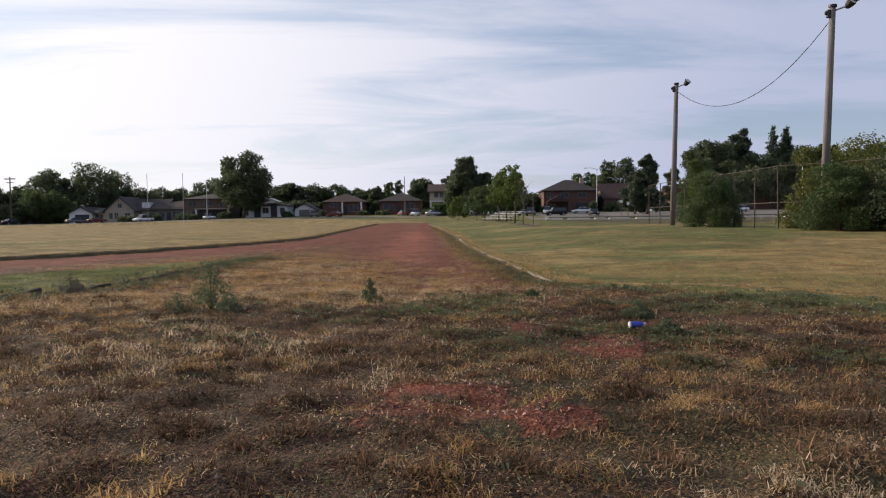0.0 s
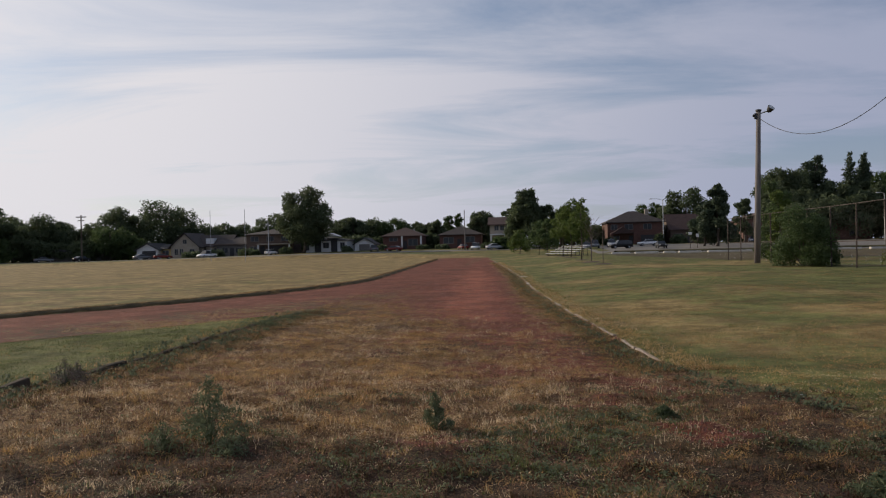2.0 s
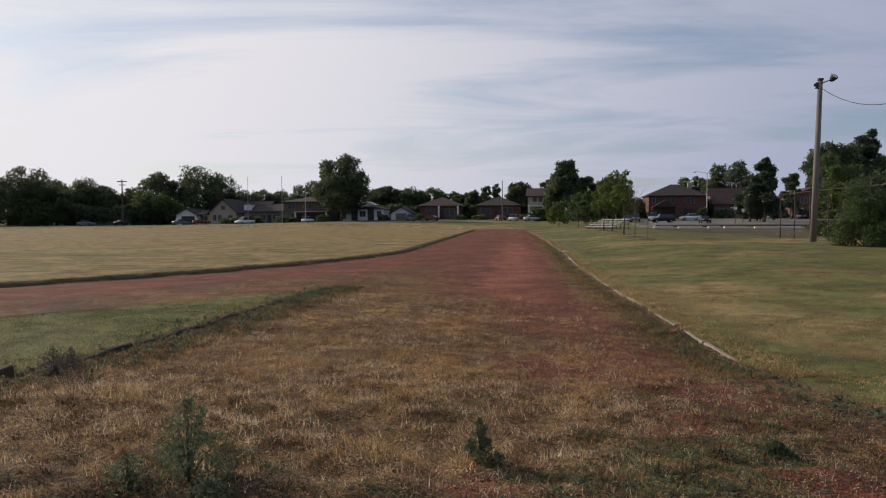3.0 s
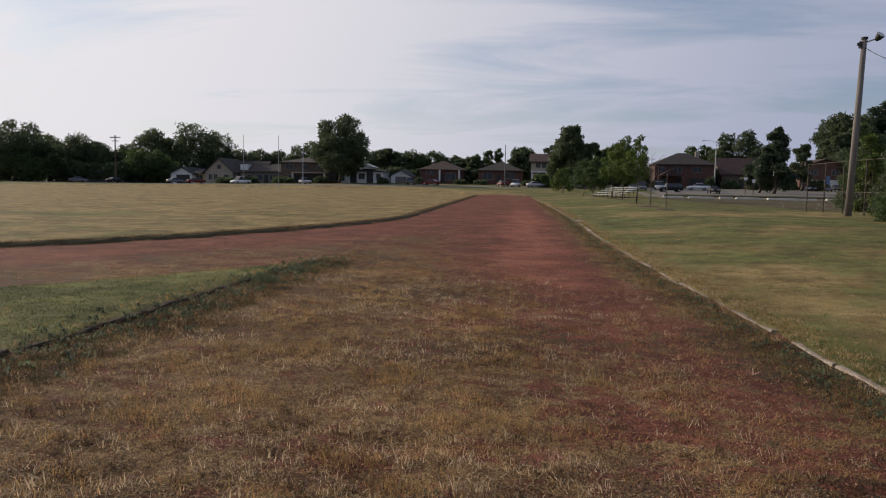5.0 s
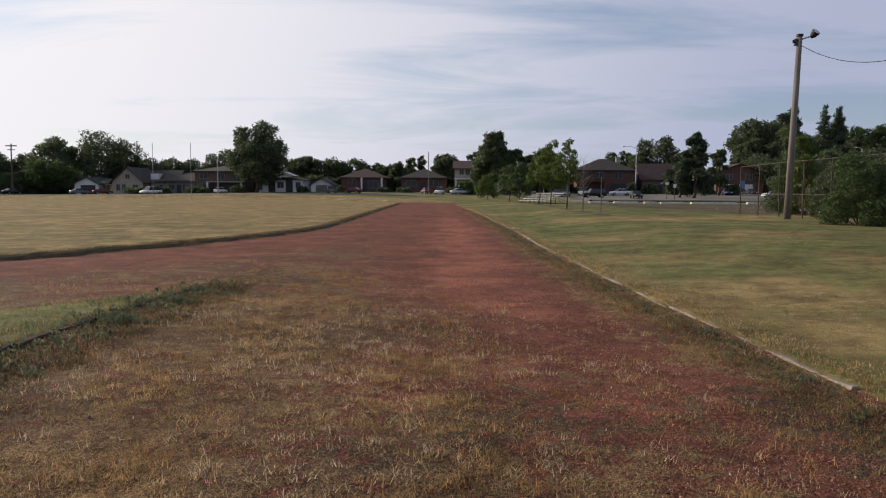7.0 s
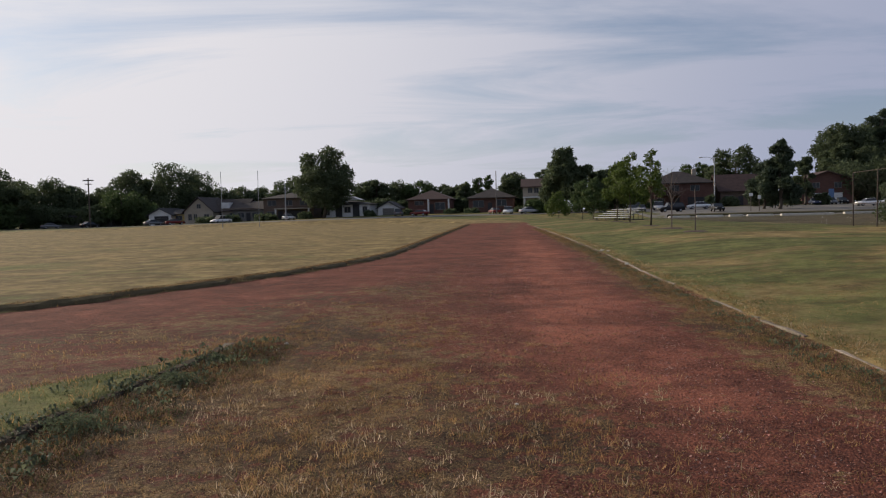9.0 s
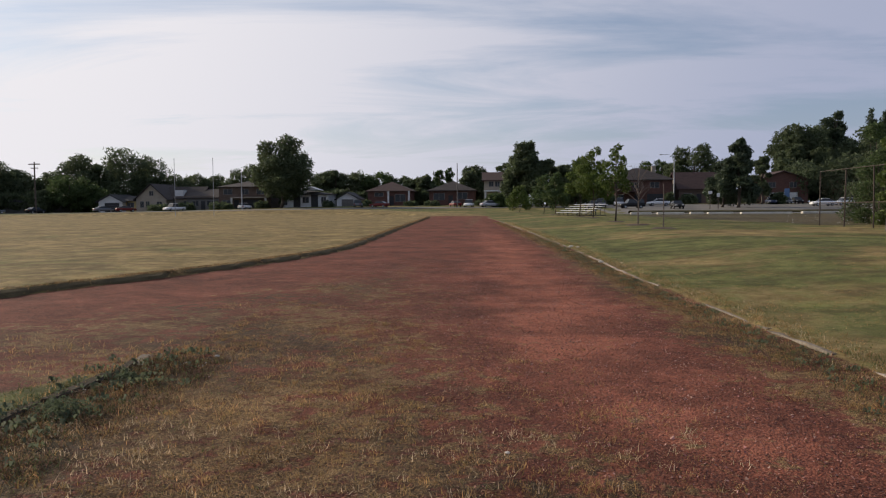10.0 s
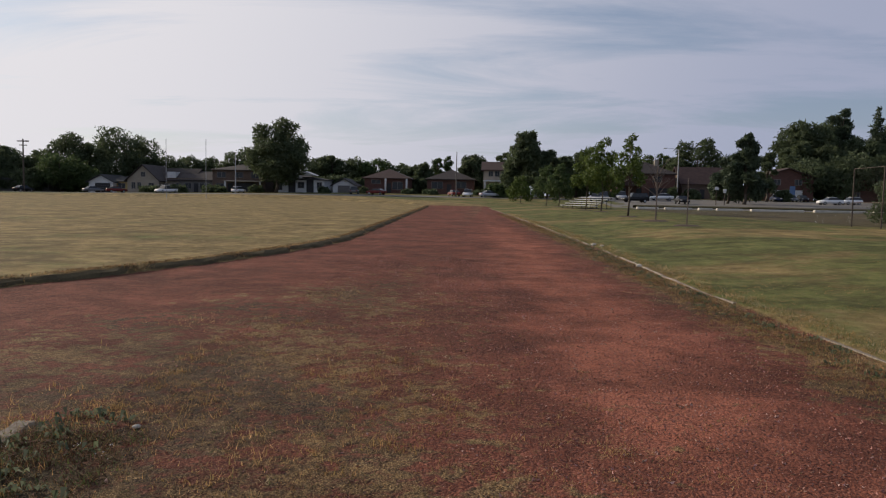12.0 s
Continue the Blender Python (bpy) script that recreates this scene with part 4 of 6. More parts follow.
tree("tree", -38.7, 184, 9.3, 5.4, "dark green leafy tree behind the houses", "leaf", 19, 0.12, 2800, 0.5, 11, base=0.6, kind="round")
tree("tree", -33.8, 186, 8.1, 7.7, "dark green leafy tree behind the houses", "leaf", 20, 0.12, 2400, 0.5, 11, base=0.6, kind="round")
tree("tree", -29.3, 186, 8.5, 7.7, "dark green leafy tree behind the houses", "leaf_mid", 21, 0.12, 2400, 0.5, 11, base=0.6, kind="round")
tree("tree", -24.2, 186, 7.3, 6.4, "dark green leafy tree behind the houses", "leaf", 22, 0.12, 2400, 0.5, 11, base=0.6, kind="round")
tree("tree", -20.6, 182, 6.8, 5.0, "dark green leafy tree behind the houses", "leaf", 23, 0.12, 2400, 0.5, 11, base=0.6, kind="round")
tree("tree", -17.9, 180, 7.3, 4.4, "dark green leafy tree behind the houses", "leaf", 24, 0.12, 2400, 0.5, 11, base=0.6, kind="round")
tree("tree", -15.4, 185, 9.0, 3.8, "dark green leafy tree behind the houses", "leaf_mid", 25, 0.12, 900, 0.5, 11, base=0.6, kind="tall")
tree("tree", -13.1, 185, 9.7, 3.0, "dark green leafy tree behind the houses", "leaf_mid", 26, 0.12, 700, 0.5, 11, base=0.6, kind="tall")
tree("tree", -7.2, 178, 9.8, 6.2, "dark green leafy tree behind the houses", "leaf", 27, 0.12, 3200, 0.5, 11, base=0.6, kind="round")
tree("tree", -1.0, 172, 10.1, 3.9, "dark green leafy tree behind the houses", "leaf", 28, 0.12, 1500, 0.5, 11, base=0.6, kind="round")
tree("tree", 2.8, 150, 12.0, 7.1, "tall dark green tree beside the street", "leaf", 29, 0.14, 6500, 0.5, 14, base=0.6, kind="tall")
tree("tree", 6.4, 152, 9.1, 5.0, "dark green leafy tree behind the houses", "leaf", 30, 0.12, 2600, 0.5, 11, base=0.6, kind="round")
tree("tree", 9.4, 158, 8.4, 4.1, "dark green leafy tree behind the houses", "leaf", 31, 0.12, 2400, 0.5, 11, base=0.6, kind="round")
tree("tree", 12.2, 160, 9.3, 6.3, "dark green leafy tree behind the houses", "leaf", 32, 0.12, 3000, 0.5, 11, base=0.6, kind="round")
tree("tree", -1.6, 152, 2.9, 4.4, "rounded green bush in front of a house", "leaf_mid", 33, 0.05, 2400, 0.5, 11, base=0.6, kind="round")
tree("tree", 31.9, 186, 11.2, 6.1, "dark green leafy tree behind the houses", "leaf_mid", 34, 0.12, 1400, 0.5, 11, base=0.6, kind="round")
tree("tree", 33.3, 184, 10.6, 3.6, "dark green leafy tree behind the houses", "leaf_mid", 35, 0.12, 900, 0.5, 11, base=0.6, kind="round")
tree("tree", 38.9, 178, 13.3, 10.4, "dark green leafy tree behind the houses", "leaf", 36, 0.12, 4200, 0.5, 11, base=0.6, kind="round")
tree("tree", 35.4, 180, 10.3, 4.7, "dark green leafy tree behind the houses", "leaf", 37, 0.12, 2400, 0.5, 11, base=0.6, kind="round")
tree("pine_tree", 32.6, 128, 10.6, 4.4, "dark ragged pine beside the car park", "needle", 38, 0.12, 3600, 0.5, 11, base=0.6, kind="tall")
tree("pine_tree", 31.5, 132, 7.5, 4.1, "dark ragged pine beside the car park", "needle", 39, 0.12, 2200, 0.5, 11, base=0.6, kind="tall")
tree("tree", 43.3, 150, 9.3, 3.2, "dark green leafy tree behind the houses", "leaf", 40, 0.12, 1400, 0.5, 11, base=0.6, kind="round")
tree("tree", -116.5, 158, 14.0, 10.1, "dense dark green tree beside the street", "leaf", 0, 0.12, 4200, 0.5, 11, base=0.6, kind="round")
tree("tree", -109.9, 160, 8.6, 6.8, "dense dark green tree beside the street", "leaf", 1, 0.12, 2400, 0.5, 11, base=0.6, kind="round")
tree("tree", -109.6, 172, 10.1, 10.1, "dense dark green tree beside the street", "leaf", 2, 0.12, 3000, 0.5, 11, base=0.6, kind="round")
tree("tree", -124.3, 155, 11.7, 14.8, "dense dark green tree beside the street", "leaf", 3, 0.12, 4200, 0.5, 11, base=0.6, kind="round")
tree("tree", -142.4, 160, 13.6, 15.6, "dense dark green tree beside the street", "leaf", 4, 0.12, 3600, 0.5, 11, base=0.6, kind="round")
tree("tree", -111.8, 156, 5.5, 8.0, "dense dark green tree beside the street", "leaf_mid", 5, 0.12, 2400, 0.5, 11, base=0.6, kind="round")
tree("tree", -107.9, 166, 4.7, 9.8, "dense dark green tree beside the street", "leaf", 6, 0.12, 2400, 0.5, 11, base=0.6, kind="round")
tree("shrub", -92.4, 174, 3.0, 7.6, "low dark shrub between the houses", "leaf", 7, 0.02, 1500, 0.5, 11, base=0.6, kind="round")
tree("shrub", -83.0, 174, 4.5, 3.7, "low dark shrub between the houses", "leaf", 8, 0.02, 1500, 0.5, 11, base=0.6, kind="round")
tree("shrub", -68.7, 174, 4.5, 6.2, "low dark shrub between the houses", "leaf", 9, 0.02, 1500, 0.5, 11, base=0.6, kind="round")
tree("shrub", -60.7, 174, 4.0, 4.9, "low dark shrub between the houses", "leaf", 10, 0.02, 1500, 0.5, 11, base=0.6, kind="round")
tree("shrub", -49.1, 174, 5.2, 4.4, "low dark shrub between the houses", "leaf", 11, 0.02, 1500, 0.5, 11, base=0.6, kind="round")
tree("shrub", -39.4, 174, 3.9, 6.0, "low dark shrub between the houses", "leaf", 12, 0.02, 1500, 0.5, 11, base=0.6, kind="round")
tree("shrub", -34.6, 174, 4.3, 4.8, "low dark shrub between the houses", "leaf", 13, 0.02, 1500, 0.5, 11, base=0.6, kind="round")
tree("shrub", -30.8, 174, 3.9, 3.6, "low dark shrub between the houses", "leaf", 14, 0.02, 1500, 0.5, 11, base=0.6, kind="round")
tree("shrub", -19.3, 174, 4.3, 4.7, "low dark shrub between the houses", "leaf", 15, 0.02, 1500, 0.5, 11, base=0.6, kind="round")
tree("shrub", -17.3, 174, 3.8, 3.1, "low dark shrub between the houses", "leaf", 16, 0.02, 1500, 0.5, 11, base=0.6, kind="round")
tree("shrub", -6.4, 174, 3.8, 4.0, "low dark shrub between the houses", "leaf", 17, 0.02, 1500, 0.5, 11, base=0.6, kind="round")
tree("shrub", -3.6, 174, 3.0, 2.6, "low dark shrub between the houses", "leaf", 18, 0.02, 1500, 0.5, 11, base=0.6, kind="round")
tree("shrub", 12.3, 172, 4.3, 6.8, "low dark shrub between the houses", "leaf", 19, 0.02, 1600, 0.5, 11, base=0.6, kind="round")
tree("shrub", 17.4, 172, 4.9, 6.8, "low dark shrub between the houses", "leaf", 20, 0.02, 1600, 0.5, 11, base=0.6, kind="round")
tree("shrub", 20.8, 176, 5.8, 5.8, "low dark shrub between the houses", "leaf", 21, 0.02, 1600, 0.5, 11, base=0.6, kind="round")
tree("shrub", 33.7, 172, 4.8, 4.5, "low dark shrub between the houses", "leaf", 22, 0.02, 1600, 0.5, 11, base=0.6, kind="round")
tree("shrub", 36.3, 150, 3.7, 4.8, "low dark shrub between the houses", "leaf", 23, 0.02, 1600, 0.5, 11, base=0.6, kind="round")
tree("shrub", 46.0, 150, 2.4, 2.4, "low dark shrub between the houses", "leaf", 24, 0.02, 2200, 0.5, 11, base=0.6, kind="round")
tree("shrub", 27.7, 150, 2.8, 1.5, "low dark shrub between the houses", "leaf", 25, 0.02, 500, 0.5, 11, base=0.6, kind="round")
tree("pine_tree", 66.2, 176, 20.4, 7.7, "tall dark pine at the far side of the car park", "needle", 0, 0.12, 5200, 0.6, 11, base=0.6, kind="tall")
tree("tree", 60.8, 176, 17.0, 12.3, "broad dark tree at the far side of the car park", "leaf", 1, 0.08, 9000, 0.6, 14, base=0.6, kind="round")
tree("tree", 55.4, 170, 12.4, 6.5, "broad dark tree at the far side of the car park", "leaf", 2, 0.05, 4000, 0.6, 11, base=0.6, kind="round")
tree("tree", 64.8, 172, 13.6, 11.9, "broad dark tree at the far side of the car park", "leaf", 3, 0.05, 6000, 0.6, 11, base=0.6, kind="round")
tree("tree", 58.8, 166, 8.3, 15.7, "broad dark tree at the far side of the car park", "leaf", 4, 0.03, 6000, 0.6, 11, base=0.6, kind="round")
tree("spruce_tree", 75.3, 180, 19.3, 3.8, "dark pointed spruce behind the car park", "needle", 5, 0.12, 3600, 0.55, 16, base=0.6, kind="conifer")
tree("spruce_tree", 78.2, 180, 18.7, 4.1, "dark pointed spruce behind the car park", "needle", 6, 0.12, 3600, 0.55, 16, base=0.6, kind="conifer")
tree("tree", 74.9, 174, 14.2, 6.5, "broad dark tree at the far side of the car park", "leaf", 7, 0.05, 4000, 0.6, 11, base=0.6, kind="round")
tree("spruce_tree", 79.3, 182, 19.4, 3.8, "dark pointed spruce behind the car park", "needle", 8, 0.12, 3600, 0.55, 16, base=0.6, kind="conifer")
tree("tree", 81.5, 172, 16.2, 10.7, "leafy green tree at the far side of the car park", "leaf_mid", 9, 0.06, 6000, 0.6, 11, base=0.6, kind="round")
tree("tree", 86.5, 168, 14.7, 9.3, "leafy green tree at the far side of the car park", "leaf_mid", 10, 0.06, 5000, 0.6, 11, base=0.6, kind="round")
tree("tree", 73.8, 168, 12.8, 9.3, "broad dark tree at the far side of the car park", "leaf", 11, 0.05, 5000, 0.6, 11, base=0.6, kind="round")
tree("tree", 67.4, 168, 12.8, 7.0, "broad dark tree at the far side of the car park", "leaf", 12, 0.05, 4000, 0.6, 11, base=0.6, kind="round")
tree("tree", 80.0, 162, 9.3, 13.4, "broad dark tree at the far side of the car park", "leaf", 13, 0.03, 5000, 0.6, 11, base=0.6, kind="round")
tree("tree", 83.1, 170, 15.8, 7.5, "leafy green tree at the far side of the car park", "leaf_mid", 14, 0.12, 4000, 0.6, 11, base=0.6, kind="round")
tree("tree", 89.2, 165, 14.9, 10.9, "leafy green tree at the far side of the car park", "leaf_mid", 15, 0.12, 5000, 0.6, 11, base=0.6, kind="round")
tree("tree", 98.9, 165, 14.5, 10.9, "leafy green tree at the far side of the car park", "leaf", 16, 0.12, 4000, 0.6, 11, base=0.6, kind="round")
tree("tree", 67.8, 166, 9.7, 14.7, "broad dark tree at the far side of the car park", "leaf", 17, 0.03, 5000, 0.6, 11, base=0.6, kind="round")
tree("tree", 80.0, 166, 8.4, 14.7, "broad dark tree at the far side of the car park", "leaf", 18, 0.03, 5000, 0.6, 11, base=0.6, kind="round")
tree("tree", -118, 172, 10.5, 9, "dark green leafy tree behind the houses", "leaf", 60, 0.06, 1900, 0.6, 11, base=0.6, kind="round")
tree("tree", -125, 178, 11.5, 10, "dark green leafy tree behind the houses", "leaf", 61, 0.06, 1900, 0.6, 11, base=0.6, kind="round")
tree("tree", -133, 174, 10, 10, "dark green leafy tree behind the houses", "leaf", 62, 0.06, 1900, 0.6, 11, base=0.6, kind="round")
tree("tree", -143, 180, 12, 11, "dark green leafy tree behind the houses", "leaf", 63, 0.06, 1900, 0.6, 11, base=0.6, kind="round")
tree("shrub", -110, 163, 4, 6, "low dark shrub between the houses", "leaf", 70, 0.02, 900, 0.55, 11, base=0.6, kind="round")
tree("shrub", -117, 163, 4, 7, "low dark shrub between the houses", "leaf", 71, 0.02, 900, 0.55, 11, base=0.6, kind="round")
tree("shrub", -124, 165, 4.5, 8, "low dark shrub between the houses", "leaf", 72, 0.02, 900, 0.55, 11, base=0.6, kind="round")
tree("shrub", -132, 164, 4, 8, "low dark shrub between the houses", "leaf", 73, 0.02, 900, 0.55, 11, base=0.6, kind="round")
for x, y, hh, w, sd in ((-69.2, 161, 2.0, 4.0, 1), (-64.5, 162, 2.4, 4.5, 2), (-57.5, 162, 2.6, 4.0, 3), (-55.6, 161, 1.8, 3.0, 4), (-48.4, 161, 2.4, 3.0, 5), (-35.2, 161, 2.0, 2.4, 7), (-27.6, 161, 2.0, 2.2, 8), (-19.0, 161, 1.6, 2.6, 9), (-14.8, 161, 1.5, 3.0, 10), (-5.6, 160, 1.8, 2.4, 11), (1.6, 158, 2.2, 3.0, 12), (19.6, 158, 2.4, 3.0, 13), (33.5, 160, 3.2, 3.2, 14), (43.5, 158, 3.4, 3.6, 15)):
    bush("shrub", x, y, 0.62 * hh, w, "dark green garden shrub in front of a house", "leaf", 40 + sd, 900, 0.3)


# ---------------------------------------------------------------- young trees on the lawn
def mulch(x, y, r):
    bm = bmesh.new()
    n = 18
    z = zat(x, y)
    rim = [bm.verts.new((x + r * (1 + 0.12 * math.sin(k * 2.7)) * math.cos(k * math.tau / n), y + r * (1 + 0.12 * math.sin(k * 1.9)) * math.sin(k * math.tau / n), z - 0.05)) for k in range(n)]
    mid = [bm.verts.new((x + 0.6 * r * math.cos(k * math.tau / n), y + 0.6 * r * math.sin(k * math.tau / n), z + 0.05 + 0.02 * math.sin(k * 3.1))) for k in range(n)]
    top = bm.verts.new((x, y, z + 0.07))
    for k in range(n):
        j = (k + 1) % n
        bm.faces.new((rim[k], rim[j], mid[j], mid[k])), bm.faces.new((mid[k], mid[j], top))
    tagged(part("mulch_bed", bm, "mulch", soft=True), "low round bed of dark mulch round a young tree", "mulch", "mulch beds")


def sapling(x, y, h, w, low, seed, mat="leaf_light", n=900, size=0.17, label="slim young maple with light green leaves"):
    tree("young_tree", x, y, h, w, label, mat, seed, low, n, size, 9, kind="tall", trunk_r=0.05, group="young trees on the lawn")
    mulch(x, y, 0.75)


sapling(5.45, 64.5, 5.2, 1.7, 0.36, 301, n=900)
sapling(5.55, 77.0, 5.9, 2.6, 0.30, 302, n=1700, size=0.2)
sapling(5.2, 84.0, 5.6, 2.2, 0.30, 303, n=1300, size=0.2)
sapling(4.2, 100.0, 4.7, 2.6, 0.25, 304, "leaf_mid", 1500, 0.22, "young tree with dull green leaves")
sapling(3.5, 110.0, 5.2, 3.0, 0.25, 305, "leaf_mid", 1500, 0.24, "young tree with dull green leaves")
sapling(1.0, 128.0, 4.0, 3.2, 0.2, 306, "leaf_light", 1300, 0.26, "small light green tree beside the street")


def dead_tree(x, y, h):
    rng = np.random.default_rng(5)
    t = thing("dead_tree", x, y, zat(x, y) - 0.03, 0, "bare dead young tree with fine brown twigs", "tree", "young trees on the lawn")
    part("trunk", tube(bmesh.new(), [(0, 0, 0), (0.03, 0, h * 0.4), (0, 0.03, h * 0.75)], [0.045, 0.035, 0.015], 7), "dead", t)
    bm = bmesh.new()
    for k in range(16):
        a, z0 = k * 2.4, h * (0.36 + 0.38 * k / 16)
        r, zt = rng.uniform(0.45, 0.9), z0 + rng.uniform(0.5, 1.1)
        tip = Vector((r * math.cos(a), r * math.sin(a), min(zt, h)))
        mid = Vector((tip.x * 0.45, tip.y * 0.45, z0 + (tip.z - z0) * 0.55))
        tube(bm, [(0, 0, z0), mid, tip], [0.018, 0.012, 0.004], 4)
        for j in range(5):
            p = mid.lerp(tip, rng.uniform(0, 1))
            tube(bm, [p, p + Vector(rng.uniform(-0.28, 0.28, 3)) + Vector((0, 0, 0.15))], [0.007, 0.003], 3)
    part("branches", bm, "dead", t)
    mulch(x, y, 0.75)


dead_tree(5.42, 56.4, 3.3)
stake = thing("tree_stake", 5.58, 50.8, zat(5.58, 50.8) - 0.05, 0, "bare thin brown sapling stem in mulch", "sapling", "young trees on the lawn")
part("stem", tube(bmesh.new(), [(0, 0, 0), (0.01, 0, 1.0), (0, 0.02, 2.1)], [0.03, 0.026, 0.018], 7), "dead", stake)
part("tie", tube(bmesh.new(), [(0.01, 0, 1.0), (0.01, 0, 1.06)], 0.034, 8), "dark", stake)
mulch(5.58, 50.8, 0.7)


# ---------------------------------------------------------------- bleachers
def bleachers(x, y, turn):
    b = thing("bleachers", x, y, zat(x, y) - 0.02, turn, "low pale aluminium bleachers with rows of planks", "bleachers")
    for k in range(5):
        zz, xx = 0.28 + 0.2 * k, k * 0.62
        part("seat_plank", box(bmesh.new(), xx, xx + 0.28, -2.3, 2.3, zz, zz + 0.05, 0.012), "alu", b)
        if k:
            part("foot_plank", box(bmesh.new(), xx - 0.30, xx - 0.06, -2.3, 2.3, zz - 0.2, zz - 0.16, 0.012), "alu", b)
    for yy in (-2.0, -0.7, 0.7, 2.0):
        bm = bmesh.new()
        tube(bm, [(0, yy, 0.04), (2.8, yy, 0.04)], 0.03, 6)
        tube(bm, [(0.1, yy, 0.2), (2.7, yy, 1.04)], 0.03, 6)
        for k in range(5):
            tube(bm, [(0.14 + k * 0.62, yy, 0.0), (0.14 + k * 0.62, yy, 0.28 + 0.2 * k)], 0.025, 6)
        part("side_frame", bm, "dark", b)
    return b


bleachers(5.2, 91.5, 38)


# ---------------------------------------------------------------- poles and lamps
def flood_pole(x, y, h, heads, lean=0.0):
    p = thing("floodlight_pole", x, y, zat(x, y) - 0.2, 0, "weathered grey wooden pole with floodlights at its top", "pole", "floodlight poles")
    part("pole", tube(bmesh.new(), [(0, 0, 0), (lean * 0.5, 0, h * 0.5), (lean, 0, h + 0.2)], [0.17, 0.15, 0.12], 14), "pole", p, soft=True)
    part("cap", tube(bmesh.new(), [(lean, 0, h + 0.14), (lean, 0, h + 0.24)], 0.16, 12), "dark", p)
    part("insulator_bracket", box(box(bmesh.new(), lean - 0.24, lean - 0.12, -0.08, 0.08, h - 0.28, h + 0.04, 0.02), lean - 0.32, lean - 0.22, -0.04, 0.04, h - 0.16, h - 0.02, 0.02), "dark", p)
    part("arm", tube(bmesh.new(), [(lean, 0, h - 0.02), (lean + 0.45, -0.25, h + 0.12)], 0.035, 8), "galv", p)
    for k in range(heads):
        cx, cz = lean + 0.52 + 0.30 * k, h + 0.18 + 0.26 * k
        bm = bmesh.new()
        tube(bm, [(0, 0, -0.18), (0, 0, -0.05), (0, 0, 0.16)], [0.07, 0.15, 0.20], 12)
        bmesh.ops.transform(bm, matrix=pose(cx, -0.28, cz, 40, 28, 0), verts=bm.verts)
        head = part("floodlight", bm, "dark", p)
        bm = tube(bmesh.new(), [(0, 0, 0.155), (0, 0, 0.175)], 0.17, 12)
        bmesh.ops.transform(bm, matrix=pose(cx, -0.28, cz, 40, 28, 0), verts=bm.verts)
        part("lens", bm, "lens", head)
    return p


flood_pole(13.53, 46.4, 8.5, 1, 0.25)
flood_pole(15.42, 31.6, 9.05, 2, 0.34)
bm = bmesh.new()
A, B = Vector((13.78, 46.4, 8.45)), Vector((15.68, 31.6, 8.85))
tube(bm, [A.lerp(B, k / 24) - Vector((0, 0, 2.0 * 4 * (k / 24) * (1 - k / 24))) for k in range(25)], 0.016, 6)
tagged(part("overhead_cable", bm, "dark"), "black cable sagging between two wooden poles", "cable")


def street_lamp(x, y, h, label, arm=1.6, mat="galv", base=None):
    p = thing("street_lamp", x, y, (zat(x, y) if base is None else base) - 0.05, 0, label, "street lamp", "street lamps")
    part("pole", tube(bmesh.new(), [(0, 0, 0), (0, 0, h * 0.5), (0, 0, h)], [0.11, 0.09, 0.06], 8), mat, p)
    if arm:
        part("arm", tube(bmesh.new(), [(0, 0, h - 0.1), (-arm * 0.5, 0, h + 0.2), (-arm, 0, h + 0.22)], 0.035, 6), mat, p)
        part("lamp_head", box(bmesh.new(), -arm - 0.55, -arm + 0.05, -0.14, 0.14, h + 0.12, h + 0.28, 0.05), "lens", p)
    return p


street_lamp(-48.3, 149.0, 7.0, "thin pale street lamp post beside the field", 0.0)
street_lamp(-9.4, 150.0, 7.9, "grey wooden utility post beside the street", 0.0, "pole")
street_lamp(28.4, 150.0, 8.6, "pale metal street lamp by the car park", 2.0)
street_lamp(37.3, 140.0, 8.2, "dark metal lamp by the car park", 1.2, "iron")
street_lamp(68.5, 150.0, 8.6, "white curved lamp standing in the car park", 0.9, "white")
def board_sign(x, y, top, w, h, mat, label):
    p = thing("sign", x, y, zat(x, y), 0, label, "sign")
    part("post", tube(bmesh.new(), [(0, 0, -0.1), (0, 0, top)], 0.045, 8), "iron", p)
    part("board", box(bmesh.new(), -w / 2, w / 2, -0.07, -0.045, top - h, top, 0.01), mat, p)


board_sign(27.0, 122, 2.5, 0.5, 0.4, "white", "small white board sign on an iron post")
board_sign(28.1, 122, 2.2, 0.4, 0.5, "white", "small white board sign on an iron post")
board_sign(47.9, 151, 2.7, 0.9, 1.7, paint("sign_blue", (0.10, 0.17, 0.30), 0.6), "tall pale blue board sign beside a garage")
t = thing("utility_pole", -87.8, 150, 0.4, 0, "brown wooden utility pole with a crossarm", "pole")
part("pole", tube(bmesh.new(), [(0, 0, 0), (0, 0, 9.6)], [0.17, 0.11], 8), "bark", t)
part("crossarm", box(bmesh.new(), -1.1, 1.1, -0.08, 0.08, 9.1, 9.3, 0.02), "bark", t)
part("crossarm", box(bmesh.new(), -0.7, 0.7, -0.08, 0.08, 8.4, 8.55, 0.02), "bark", t)
goal = thing("goal_posts", -48.0, 126.8, zat(-48.0, 126.8) - 0.05, 0, "pair of tall thin pale goal uprights", "goal")
for s in (-3.0, 3.0):
    part("upright", tube(bmesh.new(), [(s, 0, 0), (s, 0, 8.8)], 0.042, 8), "galv", goal)
part("crossbar", tube(bmesh.new(), [(-3.0, 0, 3.0), (3.0, 0, 3.0)], 0.05, 8), "iron", goal)


